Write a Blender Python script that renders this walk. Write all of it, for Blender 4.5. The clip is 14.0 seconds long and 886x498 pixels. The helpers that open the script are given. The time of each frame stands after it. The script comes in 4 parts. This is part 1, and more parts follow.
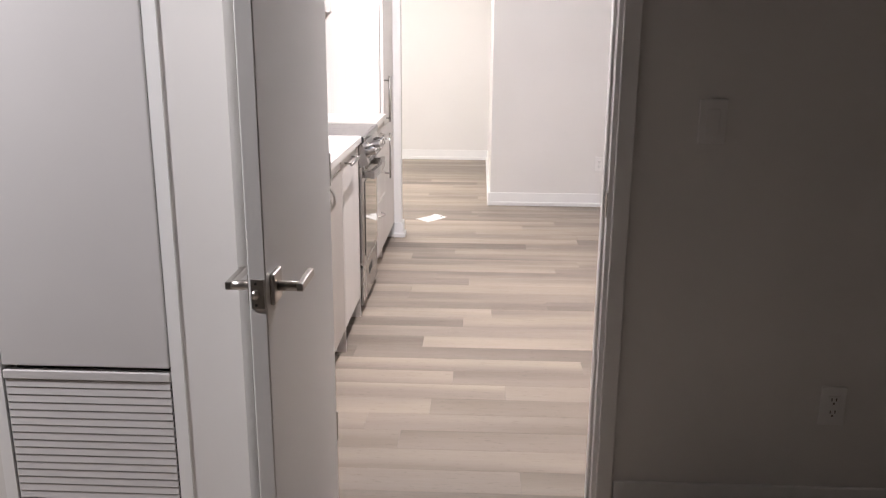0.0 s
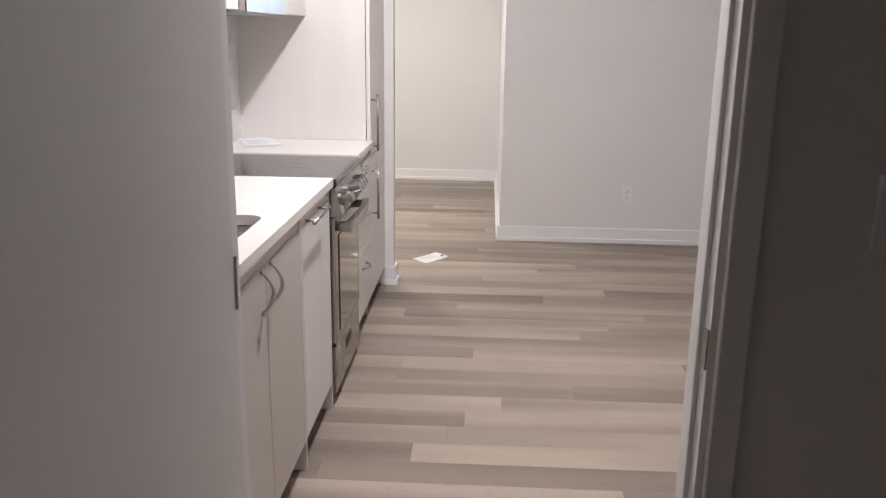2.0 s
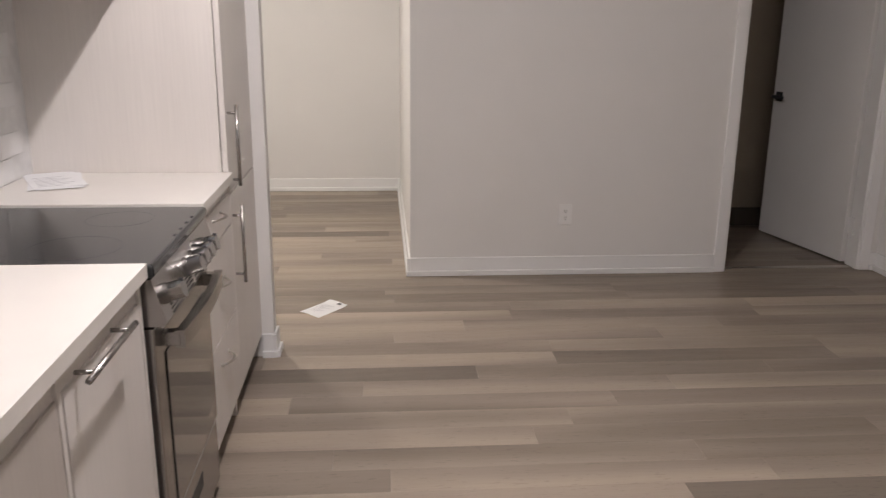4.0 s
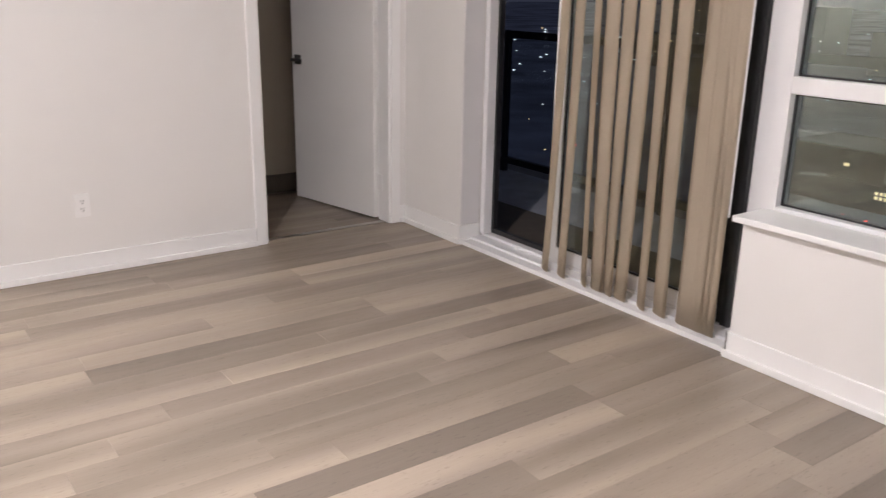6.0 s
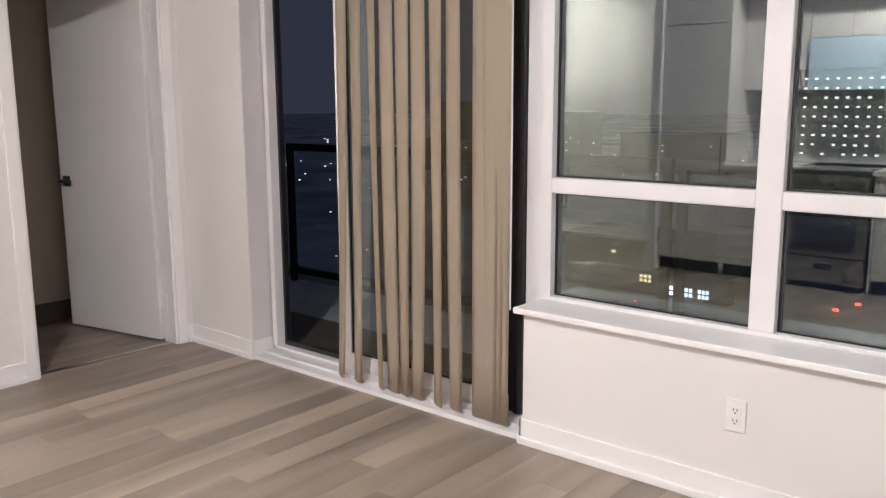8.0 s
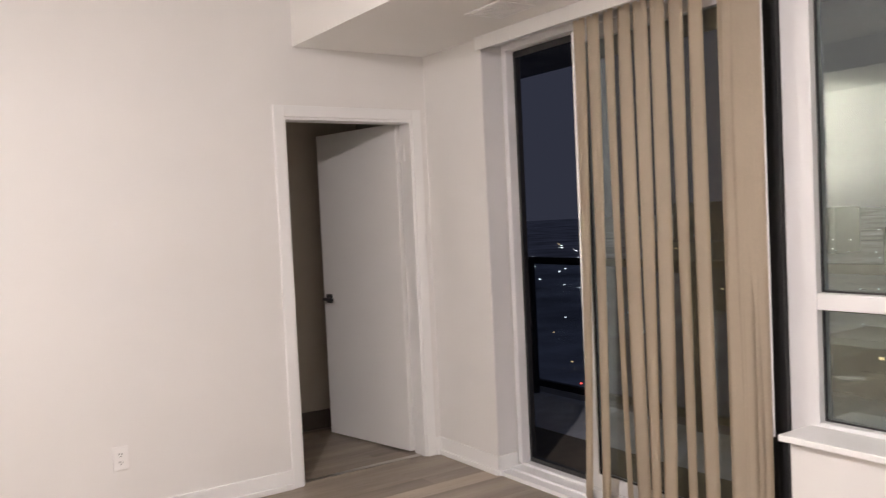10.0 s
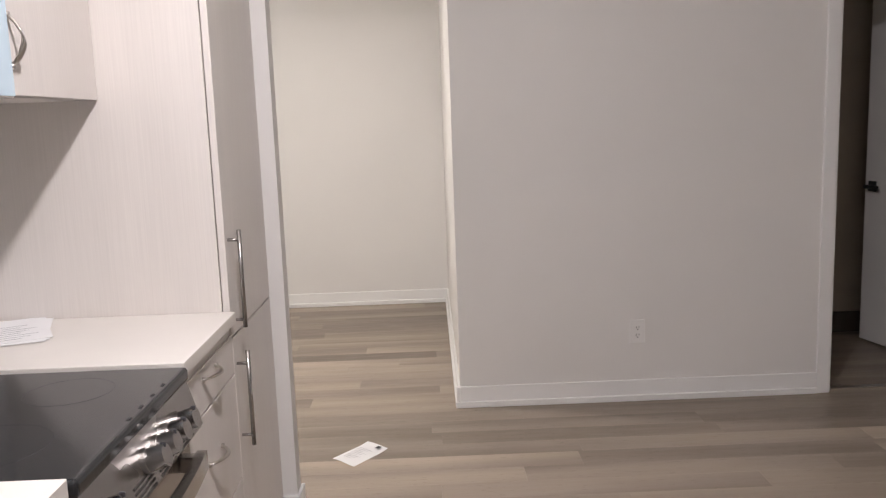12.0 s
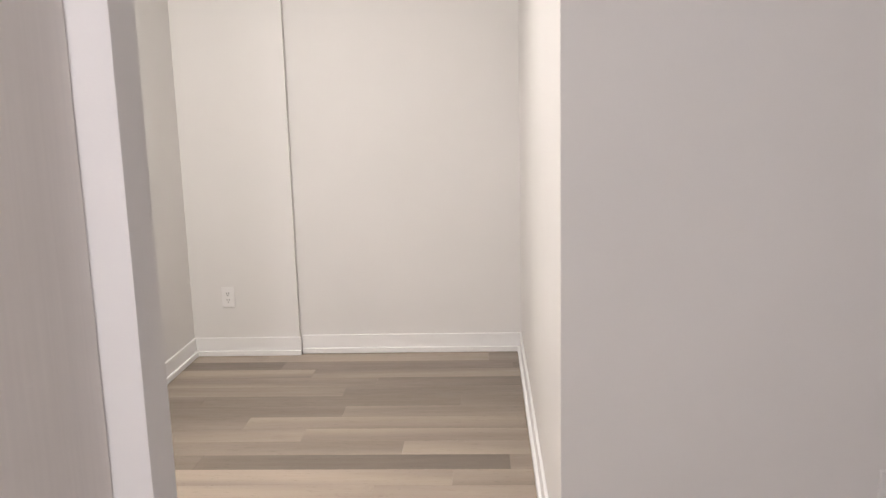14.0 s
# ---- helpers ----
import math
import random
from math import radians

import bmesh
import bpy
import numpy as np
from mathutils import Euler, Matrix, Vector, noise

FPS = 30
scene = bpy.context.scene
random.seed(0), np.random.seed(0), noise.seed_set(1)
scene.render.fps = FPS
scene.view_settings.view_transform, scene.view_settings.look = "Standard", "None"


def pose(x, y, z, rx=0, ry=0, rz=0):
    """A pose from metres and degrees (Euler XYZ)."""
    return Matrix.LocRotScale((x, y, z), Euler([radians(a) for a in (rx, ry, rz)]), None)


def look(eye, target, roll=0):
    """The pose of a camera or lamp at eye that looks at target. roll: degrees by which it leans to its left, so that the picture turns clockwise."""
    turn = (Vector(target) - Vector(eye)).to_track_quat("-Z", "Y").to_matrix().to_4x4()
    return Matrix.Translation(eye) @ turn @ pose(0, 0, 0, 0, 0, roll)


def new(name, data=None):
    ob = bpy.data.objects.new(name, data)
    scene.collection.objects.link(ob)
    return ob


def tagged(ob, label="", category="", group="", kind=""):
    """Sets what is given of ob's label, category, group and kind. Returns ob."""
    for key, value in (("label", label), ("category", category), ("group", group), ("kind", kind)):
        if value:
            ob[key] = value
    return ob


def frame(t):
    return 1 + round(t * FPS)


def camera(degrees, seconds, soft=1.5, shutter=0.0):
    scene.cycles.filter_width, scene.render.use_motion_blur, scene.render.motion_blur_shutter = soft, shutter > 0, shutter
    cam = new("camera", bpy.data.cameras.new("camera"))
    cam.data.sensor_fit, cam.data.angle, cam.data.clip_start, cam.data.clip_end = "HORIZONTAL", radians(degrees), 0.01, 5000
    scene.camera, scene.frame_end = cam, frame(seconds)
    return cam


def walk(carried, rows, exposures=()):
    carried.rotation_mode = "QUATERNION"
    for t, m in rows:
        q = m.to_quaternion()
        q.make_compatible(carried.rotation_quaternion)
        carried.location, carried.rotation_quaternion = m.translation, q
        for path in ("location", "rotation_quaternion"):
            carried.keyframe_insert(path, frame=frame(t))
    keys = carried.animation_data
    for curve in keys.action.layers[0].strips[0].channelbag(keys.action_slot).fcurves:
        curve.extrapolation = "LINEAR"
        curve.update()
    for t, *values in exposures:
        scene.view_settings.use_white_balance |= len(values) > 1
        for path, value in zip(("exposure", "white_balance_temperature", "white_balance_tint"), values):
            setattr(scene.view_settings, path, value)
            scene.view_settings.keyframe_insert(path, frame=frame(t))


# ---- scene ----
cam = camera(56.0, 14.0, soft=1.25, shutter=0.25)
PATH = [
    (0, (-0.075, -6.697, 1.397), (-0.158, -4.765, 0.885), 0.4),
    (0.5, (-0.076, -6.638, 1.402), (-0.178, -4.704, 0.902), 0.9),
    (1, (-0.112, -6.341, 1.4), (-0.216, -4.408, 0.898), 0.8),
    (1.5, (-0.101, -6.043, 1.396), (-0.202, -4.108, 0.899), 0.7),
    (2, (-0.083, -5.719, 1.418), (-0.182, -3.786, 0.914), 0.8),
    (2.2, (-0.093, -5.593, 1.412), (-0.193, -3.659, 0.908), 1.0),
    (4.3, (-0.14, -4.372, 1.406), (0.144, -2.47, 0.859), 0.4),
    (4.5, (-0.118, -4.314, 1.404), (0.276, -2.434, 0.847), 0.5),
    (5, (-0.027, -4.214, 1.39), (0.548, -2.386, 0.818), 0.2),
    (5.5, (0.006, -4.187, 1.383), (0.859, -2.479, 0.786), 0.7),
    (6, (0.038, -4.19, 1.376), (1.15, -2.637, 0.782), 1.0),
    (6.5, (0.035, -4.192, 1.373), (1.291, -2.748, 0.791), 1.4),
    (7, (0.041, -4.202, 1.378), (1.459, -2.891, 0.857), 1.6),
    (7.2, (0.039, -4.208, 1.382), (1.519, -2.952, 0.899), 1.6),
    (9.3, (0.017, -4.245, 1.433), (1.454, -2.857, 1.329), -2.1),
    (9.5, (0.015, -4.237, 1.447), (1.357, -2.757, 1.358), -2.6),
    (10, (-0.014, -4.205, 1.451), (1.104, -2.549, 1.371), -2.7),
    (10.5, (-0.054, -4.164, 1.46), (0.848, -2.382, 1.352), -2.4),
    (11, (-0.072, -4.153, 1.432), (0.485, -2.237, 1.297), -2.2),
    (11.5, (-0.075, -4.113, 1.441), (0.109, -2.135, 1.214), -2.3),
    (12, (-0.09, -3.916, 1.399), (-0.065, -1.94, 1.093), -2.1),
    (12.5, (-0.126, -3.566, 1.411), (-0.115, -1.592, 1.094), -1.9),
    (13, (-0.111, -3.094, 1.411), (-0.125, -1.12, 1.089), -1.7),
    (13.5, (-0.139, -2.593, 1.397), (-0.17, -0.619, 1.074), -1.6),
    (14, (-0.171, -2.092, 1.395), (-0.274, -0.126, 1.044), -1.5),
]
EXPOSURE = [(0, 0.0, 6300, 10), (1.5, -0.2, 6300, 10), (2.2, -0.68, 6300, 10), (4.5, -0.95, 6700, 10), (5.0, -0.42, 6600, 10), (5.5, -0.22, 6500, 10), (6.0, 0.12, 6450, 10), (7.0, 0.2, 6300, 10), (9.5, 0.18, 6800, 10), (10.5, 0.22, 6700, 10), (11.0, -0.28, 6700, 10), (11.5, -0.72, 6600, 10), (12.0, -0.8, 6500, 10), (12.5, -0.85, 6600, 10), (13.0, -0.92, 6700, 10), (13.5, -0.85, 6650, 10), (14.0, -0.6, 6400, 10)]
walk(cam, [(t, look(eye, target, roll)) for t, eye, target, roll in PATH], EXPOSURE)


# ---- light and world ----
world = bpy.data.worlds.new("night_sky")
scene.world = world
world.use_nodes = True
world.node_tree.nodes["Background"].inputs["Color"].default_value = (0.032, 0.036, 0.058, 1)
world.node_tree.nodes["Background"].inputs["Strength"].default_value = 0.75


def lamp(name, kind, place, power, colour, size, aim=None):
    data = bpy.data.lights.new(name, kind)
    data.energy, data.color = power, colour
    if kind == "AREA":
        data.shape, data.size = "DISK", size
    else:
        data.shadow_soft_size = size
    ob = new(name, data)
    ob.matrix_world = look(place, aim) if aim else Matrix.Translation(place)
    return ob


lamp("living_room_bulb", "POINT", (-0.17, -2.95, 2.600), 76, (1.0, 0.935, 0.96), 0.05)
lamp("living_room_downlight", "AREA", (-0.17, -2.95, 2.610), 50, (1.0, 0.935, 0.96), 0.10, (-0.17, -2.9501, 0.0))
lamp("den_bulb", "POINT", (-1.50, 0.45, 2.390), 45, (1.0, 0.93, 0.87), 0.06)
lamp("den_downlight", "AREA", (-1.50, 0.45, 2.400), 42, (1.0, 0.93, 0.87), 0.10, (-1.50, 0.4501, 0.0))
# added spot with a narrow cone, brightens only the closet front
lamp("bedroom_bulb", "SPOT", (-2.12, -5.590, 2.380), 200, (1.0, 0.94, 0.95), 0.06, (-0.92, -4.95, 0.72)).data.spot_size = radians(66)

# ---- materials ----


def material(name, colour, rough=0.5, metal=0.0, vary=0.0, scale=(4, 4, 4), bump=0.0, bump_scale=(60, 60, 60), fine=0.0,
             fine_scale=(200, 200, 200), per_piece=0.0, rough_vary=0.0, coat=0.0):
    """A Principled surface with stains at one scale, grain at another, and fine relief."""
    m = bpy.data.materials.new(name)
    m.use_nodes = True
    n, l = m.node_tree.nodes, m.node_tree.links
    b = n["Principled BSDF"]
    b.inputs["Roughness"].default_value, b.inputs["Metallic"].default_value = rough, metal
    b.inputs["Base Color"].default_value = (*colour, 1)
    b.inputs["Coat Weight"].default_value = coat
    where = n.new("ShaderNodeTexCoord")

    def tex(size, detail=3.0):
        mp, t = n.new("ShaderNodeMapping"), n.new("ShaderNodeTexNoise")
        mp.inputs["Scale"].default_value = size
        l.new(where.outputs["Object"], mp.inputs["Vector"])
        l.new(mp.outputs["Vector"], t.inputs["Vector"])
        t.inputs["Scale"].default_value, t.inputs["Detail"].default_value = 1.0, detail
        return t.outputs["Fac"]

    def value(source, low, high):
        r = n.new("ShaderNodeMapRange")
        r.inputs["From Min"].default_value, r.inputs["From Max"].default_value = 0.3, 0.7
        r.inputs["To Min"].default_value, r.inputs["To Max"].default_value = low, high
        l.new(source, r.inputs["Value"])
        return r.outputs["Result"]

    def times(a, c):
        t = n.new("ShaderNodeMath")
        t.operation = "MULTIPLY"
        l.new(a, t.inputs[0])
        l.new(c, t.inputs[1])
        return t.outputs[0]

    factor = None
    if vary:
        factor = value(tex(scale), 1 - vary, 1 + vary)
    if fine:
        f = value(tex(fine_scale, 2.0), 1 - fine, 1 + fine)
        factor = times(factor, f) if factor else f
    if per_piece:
        info, r = n.new("ShaderNodeObjectInfo"), n.new("ShaderNodeMapRange")
        r.inputs["To Min"].default_value, r.inputs["To Max"].default_value = 1 - per_piece, 1 + per_piece
        l.new(info.outputs["Random"], r.inputs["Value"])
        factor = times(factor, r.outputs["Result"]) if factor else r.outputs["Result"]
    if factor:
        v = n.new("ShaderNodeVectorMath")
        v.operation = "SCALE"
        v.inputs[0].default_value = colour
        l.new(factor, v.inputs["Scale"])
        l.new(v.outputs["Vector"], b.inputs["Base Color"])
    if rough_vary:
        l.new(value(tex(scale), rough - rough_vary, rough + rough_vary), b.inputs["Roughness"])
    if bump:
        bp = n.new("ShaderNodeBump")
        bp.inputs["Strength"].default_value, bp.inputs["Distance"].default_value = bump, 0.004
        l.new(tex(bump_scale), bp.inputs["Height"])
        l.new(bp.outputs["Normal"], b.inputs["Normal"])
    return m


def plank_material(name, colour):
    """Vinyl plank: long soft bands and fine streaks along the board, shifted from board to board."""
    m = bpy.data.materials.new(name)
    m.use_nodes = True
    n, l = m.node_tree.nodes, m.node_tree.links
    b = n["Principled BSDF"]
    where, info, add = n.new("ShaderNodeTexCoord"), n.new("ShaderNodeObjectInfo"), n.new("ShaderNodeVectorMath")
    spread = n.new("ShaderNodeMath")
    spread.operation, spread.inputs[1].default_value = "MULTIPLY", 57.0
    l.new(info.outputs["Random"], spread.inputs[0])
    l.new(where.outputs["Object"], add.inputs[0])
    l.new(spread.outputs[0], add.inputs[1])

    def tex(size, detail, rough=0.55):
        mp, t = n.new("ShaderNodeMapping"), n.new("ShaderNodeTexNoise")
        mp.inputs["Scale"].default_value = size
        l.new(add.outputs[0], mp.inputs["Vector"])
        l.new(mp.outputs["Vector"], t.inputs["Vector"])
        t.inputs["Scale"].default_value, t.inputs["Detail"].default_value, t.inputs["Roughness"].default_value = 1, detail, rough
        return t.outputs["Fac"]

    def ramp(source, low, high, a=0.3, c=0.7):
        r = n.new("ShaderNodeMapRange")
        r.inputs["From Min"].default_value, r.inputs["From Max"].default_value = a, c
        r.inputs["To Min"].default_value, r.inputs["To Max"].default_value = low, high
        l.new(source, r.inputs["Value"])
        return r.outputs["Result"]

    def times(a, c):
        t = n.new("ShaderNodeMath")
        t.operation = "MULTIPLY"
        l.new(a, t.inputs[0])
        l.new(c, t.inputs[1])
        return t.outputs[0]

    bands = ramp(tex((0.45, 5.0, 1), 1.0), 0.77, 1.23, 0.36, 0.64)
    streaks = ramp(tex((7, 150, 1), 4.0, 0.65), 0.955, 1.035)
    specks = ramp(tex((26, 120, 1), 2.0), 0.82, 1.0, 0.30, 0.38)
    piece = ramp(info.outputs["Random"], 0.95, 1.05, 0, 1)
    factor = times(times(bands, streaks), times(specks, piece))
    v = n.new("ShaderNodeVectorMath")
    v.operation = "SCALE"
    v.inputs[0].default_value = colour
    l.new(factor, v.inputs["Scale"])
    l.new(v.outputs["Vector"], b.inputs["Base Color"])
    l.new(ramp(tex((5, 40, 1), 3.0), 0.34, 0.48), b.inputs["Roughness"])
    b.inputs["Specular IOR Level"].default_value = 0.4
    bp = n.new("ShaderNodeBump")
    bp.inputs["Strength"].default_value, bp.inputs["Distance"].default_value = 0.12, 0.002
    l.new(tex((9, 170, 1), 3.0), bp.inputs["Height"])
    l.new(bp.outputs["Normal"], b.inputs["Normal"])
    return m


def glass_material(name, base, tint):
    """Clear glass: see-through, with a mirror image that grows towards grazing views."""
    m = bpy.data.materials.new(name)
    m.use_nodes = True
    n, l = m.node_tree.nodes, m.node_tree.links
    n.clear()
    out, mix, lw = n.new("ShaderNodeOutputMaterial"), n.new("ShaderNodeMixShader"), n.new("ShaderNodeLayerWeight")
    clear, gloss, power, scale = n.new("ShaderNodeBsdfTransparent"), n.new("ShaderNodeBsdfGlossy"), n.new("ShaderNodeMath"), n.new("ShaderNodeMapRange")
    clear.inputs["Color"].default_value = (*tint, 1)
    gloss.inputs["Roughness"].default_value = 0.004
    gloss.inputs["Color"].default_value = (0.92, 1.0, 0.95, 1)
    power.operation, power.inputs[1].default_value = "POWER", 4.5
    scale.inputs["To Min"].default_value, scale.inputs["To Max"].default_value = base, 1.0
    l.new(lw.outputs["Facing"], power.inputs[0])
    l.new(power.outputs[0], scale.inputs["Value"])
    l.new(scale.outputs["Result"], mix.inputs[0])
    l.new(clear.outputs[0], mix.inputs[1])
    l.new(gloss.outputs[0], mix.inputs[2])
    l.new(mix.outputs[0], out.inputs["Surface"])
    return m


def glow(name, colour, strength):
    m = bpy.data.materials.new(name)
    m.use_nodes = True
    b = m.node_tree.nodes["Principled BSDF"]
    b.inputs["Base Color"].default_value = (*colour, 1)
    b.inputs["Emission Color"].default_value, b.inputs["Emission Strength"].default_value = (*colour, 1), strength
    return m


PAINT = material("wall_paint", (0.77, 0.755, 0.738), 0.62, vary=0.02, scale=(1.3, 1.3, 1.3), bump=0.045, bump_scale=(260, 260, 260))
CEILING = material("ceiling_paint", (0.82, 0.81, 0.79), 0.8, vary=0.02, scale=(1, 1, 1), bump=0.2, bump_scale=(150, 150, 150))
TRIM = material("trim_paint", (0.85, 0.845, 0.84), 0.34, vary=0.015, scale=(3, 3, 3), bump=0.03, bump_scale=(90, 90, 90))
DOOR = material("door_paint", (0.80, 0.79, 0.775), 0.42, vary=0.015, scale=(2, 2, 2), bump=0.05, bump_scale=(120, 120, 120))
LAMINATE = material("laminate", (0.735, 0.695, 0.66), 0.42, vary=0.025, scale=(9, 9, 0.7), fine=0.03, fine_scale=(230, 230, 4),
                    bump=0.06, bump_scale=(240, 240, 5))
# the laminate in a darker tone, for the sink cabinet doors
DARKERLAMINATE = material("darker_laminate", (0.52, 0.475, 0.435), 0.42, vary=0.025, scale=(9, 9, 0.7), fine=0.04, fine_scale=(230, 230, 4), bump=0.06, bump_scale=(240, 240, 5))
# brown carries the shade of the unlit second bedroom
BROWNSHADE = material("second_bedroom_shade", (0.40, 0.345, 0.28), 0.7, vary=0.03, scale=(1.3, 1.3, 1.3), bump=0.10, bump_scale=(260, 260, 260))
# grey of the unseen bedroom surfaces, set to limit bounced light
BOUNCEGREY = material("unseen_bounce_grey", (0.54, 0.52, 0.50), 0.7, vary=0.03, scale=(1.3, 1.3, 1.3), bump=0.10, bump_scale=(260, 260, 260))
QUARTZ = material("quartz", (0.78, 0.745, 0.70), 0.30, vary=0.02, scale=(5, 5, 5), fine=0.03, fine_scale=(400, 400, 400))
STEEL = material("stainless_steel", (0.40, 0.385, 0.375), 0.24, 1.0, vary=0.05, scale=(3, 3, 3), fine=0.05, fine_scale=(900, 8, 900), rough_vary=0.06)
NICKEL = material("satin_nickel", (0.55, 0.52, 0.49), 0.28, 1.0, vary=0.04, scale=(20, 20, 20), fine=0.03, fine_scale=(500, 500, 500))
BLACKGLASS = material("black_ceramic_glass", (0.020, 0.021, 0.023), 0.13, vary=0.2, scale=(7, 7, 7))
OVENGLASS = material("dark_oven_glass", (0.030, 0.027, 0.025), 0.05, vary=0.1, scale=(5, 5, 5), coat=1.0)
BLACK = material("black_metal", (0.018, 0.018, 0.020), 0.45, vary=0.15, scale=(8, 8, 8), bump=0.05)
# near-black with the shade of gaps and recesses in it; screws share it
DARK = material("gap_shade_black", (0.035, 0.030, 0.027), 0.7, vary=0.1, scale=(8, 8, 8))
LINER = material("grey_jamb_liner", (0.72, 0.705, 0.71), 0.45, vary=0.02, scale=(4, 4, 4))
GRAPHITE = material("grey_panel_paint", (0.62, 0.605, 0.60), 0.45, vary=0.02, scale=(3, 3, 3), bump=0.04, bump_scale=(120, 120, 120))
VINYL = material("white_window_vinyl", (0.78, 0.775, 0.785), 0.36, vary=0.02, scale=(4, 4, 4), fine=0.01)
FABRIC = material("beige_blind_fabric", (0.65, 0.55, 0.425), 0.75, vary=0.05, scale=(3, 3, 1.5), fine=0.07, fine_scale=(700, 700, 160),
                  bump=0.12, bump_scale=(700, 700, 300))
PAPER = material("paper", (0.86, 0.86, 0.87), 0.7, vary=0.02, scale=(10, 10, 10))
INK = material("grey_ink", (0.42, 0.42, 0.44), 0.7, vary=0.1, scale=(60, 60, 60))
DARKINK = material("dark_ink", (0.06, 0.06, 0.07), 0.6, vary=0.1, scale=(60, 60, 60))
PLASTIC = material("white_plastic", (0.83, 0.82, 0.81), 0.32, vary=0.01, scale=(9, 9, 9))
SLOT = material("outlet_slot", (0.06, 0.055, 0.05), 0.6, vary=0.1, scale=(30, 30, 30))
FILM = material("blue_protective_film", (0.56, 0.71, 0.82), 0.22, vary=0.06, scale=(6, 6, 6), bump=0.15, bump_scale=(14, 14, 14))
TILE = material("white_wall_tile", (0.80, 0.80, 0.80), 0.12, vary=0.015, scale=(6, 6, 6), per_piece=0.03, bump=0.04, bump_scale=(18, 18, 18))
GROUT = material("tile_grout", (0.66, 0.655, 0.65), 0.85, vary=0.06, scale=(30, 30, 30), bump=0.3, bump_scale=(400, 400, 400))
CONCRETE = material("balcony_concrete", (0.22, 0.22, 0.23), 0.85, vary=0.25, scale=(2.2, 2.2, 2.2), fine=0.12, fine_scale=(60, 60, 60),
                    bump=0.5, bump_scale=(40, 40, 40))
SNOW = material("thin_snow", (0.50, 0.53, 0.60), 0.8, vary=0.12, scale=(7, 7, 7), bump=0.7, bump_scale=(18, 18, 18))
GROUND = material("city_ground", (0.42, 0.44, 0.50), 0.9, vary=0.5, scale=(0.02, 0.02, 0.02), fine=0.15, fine_scale=(0.12, 0.12, 0.12))
FACADE = material("far_facade", (0.10, 0.105, 0.12), 0.8, vary=0.2, scale=(0.1, 0.1, 0.1), fine=0.1, fine_scale=(0.6, 0.6, 0.6))
SUBFLOOR = material("plank_joint", (0.10, 0.085, 0.07), 0.8, vary=0.1, scale=(10, 10, 10))
GLASS = glass_material("window_glass", 0.125, (0.90, 0.94, 0.93))
RAILGLASS = glass_material("railing_glass", 0.03, (0.85, 0.88, 0.90))
DIFFUSER = glow("lamp_diffuser", (1.0, 0.90, 0.80), 9.0)
WARMGLOW = glow("warm_window_light", (1.0, 0.74, 0.42), 1.6)
COOLGLOW = glow("cool_window_light", (0.78, 0.88, 1.0), 2.6)
WHITEGLOW = glow("white_window_light", (0.95, 0.96, 1.0), 1.8)
REDGLOW = glow("red_tail_light", (1.0, 0.08, 0.06), 4.0)
BOARDS = [plank_material("plank_light", (0.338, 0.282, 0.228)), plank_material("plank_mid", (0.305, 0.254, 0.205)),
          plank_material("plank_grey", (0.276, 0.230, 0.188)), plank_material("plank_dark", (0.236, 0.196, 0.160))]

# ---- building helpers ----
ORIGIN = {}


def block(bm, x0, x1, y0, y1, z0, z1, bevel=0.0, segments=2):
    """A box into bm, its edges rounded by bevel."""
    made = bmesh.ops.create_cube(bm, size=1)["verts"]
    bmesh.ops.scale(bm, vec=(x1 - x0, y1 - y0, z1 - z0), verts=made)
    bmesh.ops.translate(bm, vec=((x0 + x1) / 2, (y0 + y1) / 2, (z0 + z1) / 2), verts=made)
    if bevel:
        edges = list({e for v in made for e in v.link_edges})
        bmesh.ops.bevel(bm, geom=edges, offset=bevel, segments=segments, affect="EDGES", profile=0.5)
    return bm


def boxed(*args, **kw):
    return block(bmesh.new(), *args, **kw)


def prism(bm, outline, a, c, axis="y"):
    """Extrudes a closed outline of (u, v) from a to c along the axis; u, v are the other two axes in order."""
    def at(u, v, w):
        return {"x": (w, u, v), "y": (u, w, v), "z": (u, v, w)}[axis]
    low, high = [bm.verts.new(at(u, v, a)) for u, v in outline], [bm.verts.new(at(u, v, c)) for u, v in outline]
    bm.faces.new(low)
    bm.faces.new(high)
    for i in range(len(outline)):
        j = (i + 1) % len(outline)
        bm.faces.new((low[i], low[j], high[j], high[i]))
    bmesh.ops.recalc_face_normals(bm, faces=bm.faces)
    return bm


def tube(bm, points, radius, sides=10, flat=1.0):
    """A rod of round or flattened section along points."""
    rings = []
    points = [Vector(p) for p in points]
    for i, p in enumerate(points):
        ahead = (points[min(i + 1, len(points) - 1)] - points[max(i - 1, 0)]).normalized()
        side = ahead.cross(Vector((0.123, 0.31, 0.94))).normalized()
        up = side.cross(ahead)
        rings.append([bm.verts.new(p + radius * (math.cos(k * math.tau / sides) * side + flat * math.sin(k * math.tau / sides) * up))
                      for k in range(sides)])
    for a, c in zip(rings, rings[1:]):
        for k in range(sides):
            bm.faces.new((a[k], a[(k + 1) % sides], c[(k + 1) % sides], c[k]))
    bm.faces.new(rings[0])
    bm.faces.new(rings[-1])
    bmesh.ops.recalc_face_normals(bm, faces=bm.faces)
    return bm


def rod(*args, **kw):
    return tube(bmesh.new(), *args, **kw)


def mesh_of(name, bm, mat, smooth=False):
    me = bpy.data.meshes.new(name)
    bm.to_mesh(me)
    bm.free()
    me.materials.append(mat)
    if smooth:
        for p in me.polygons:
            p.use_smooth = True
    return me


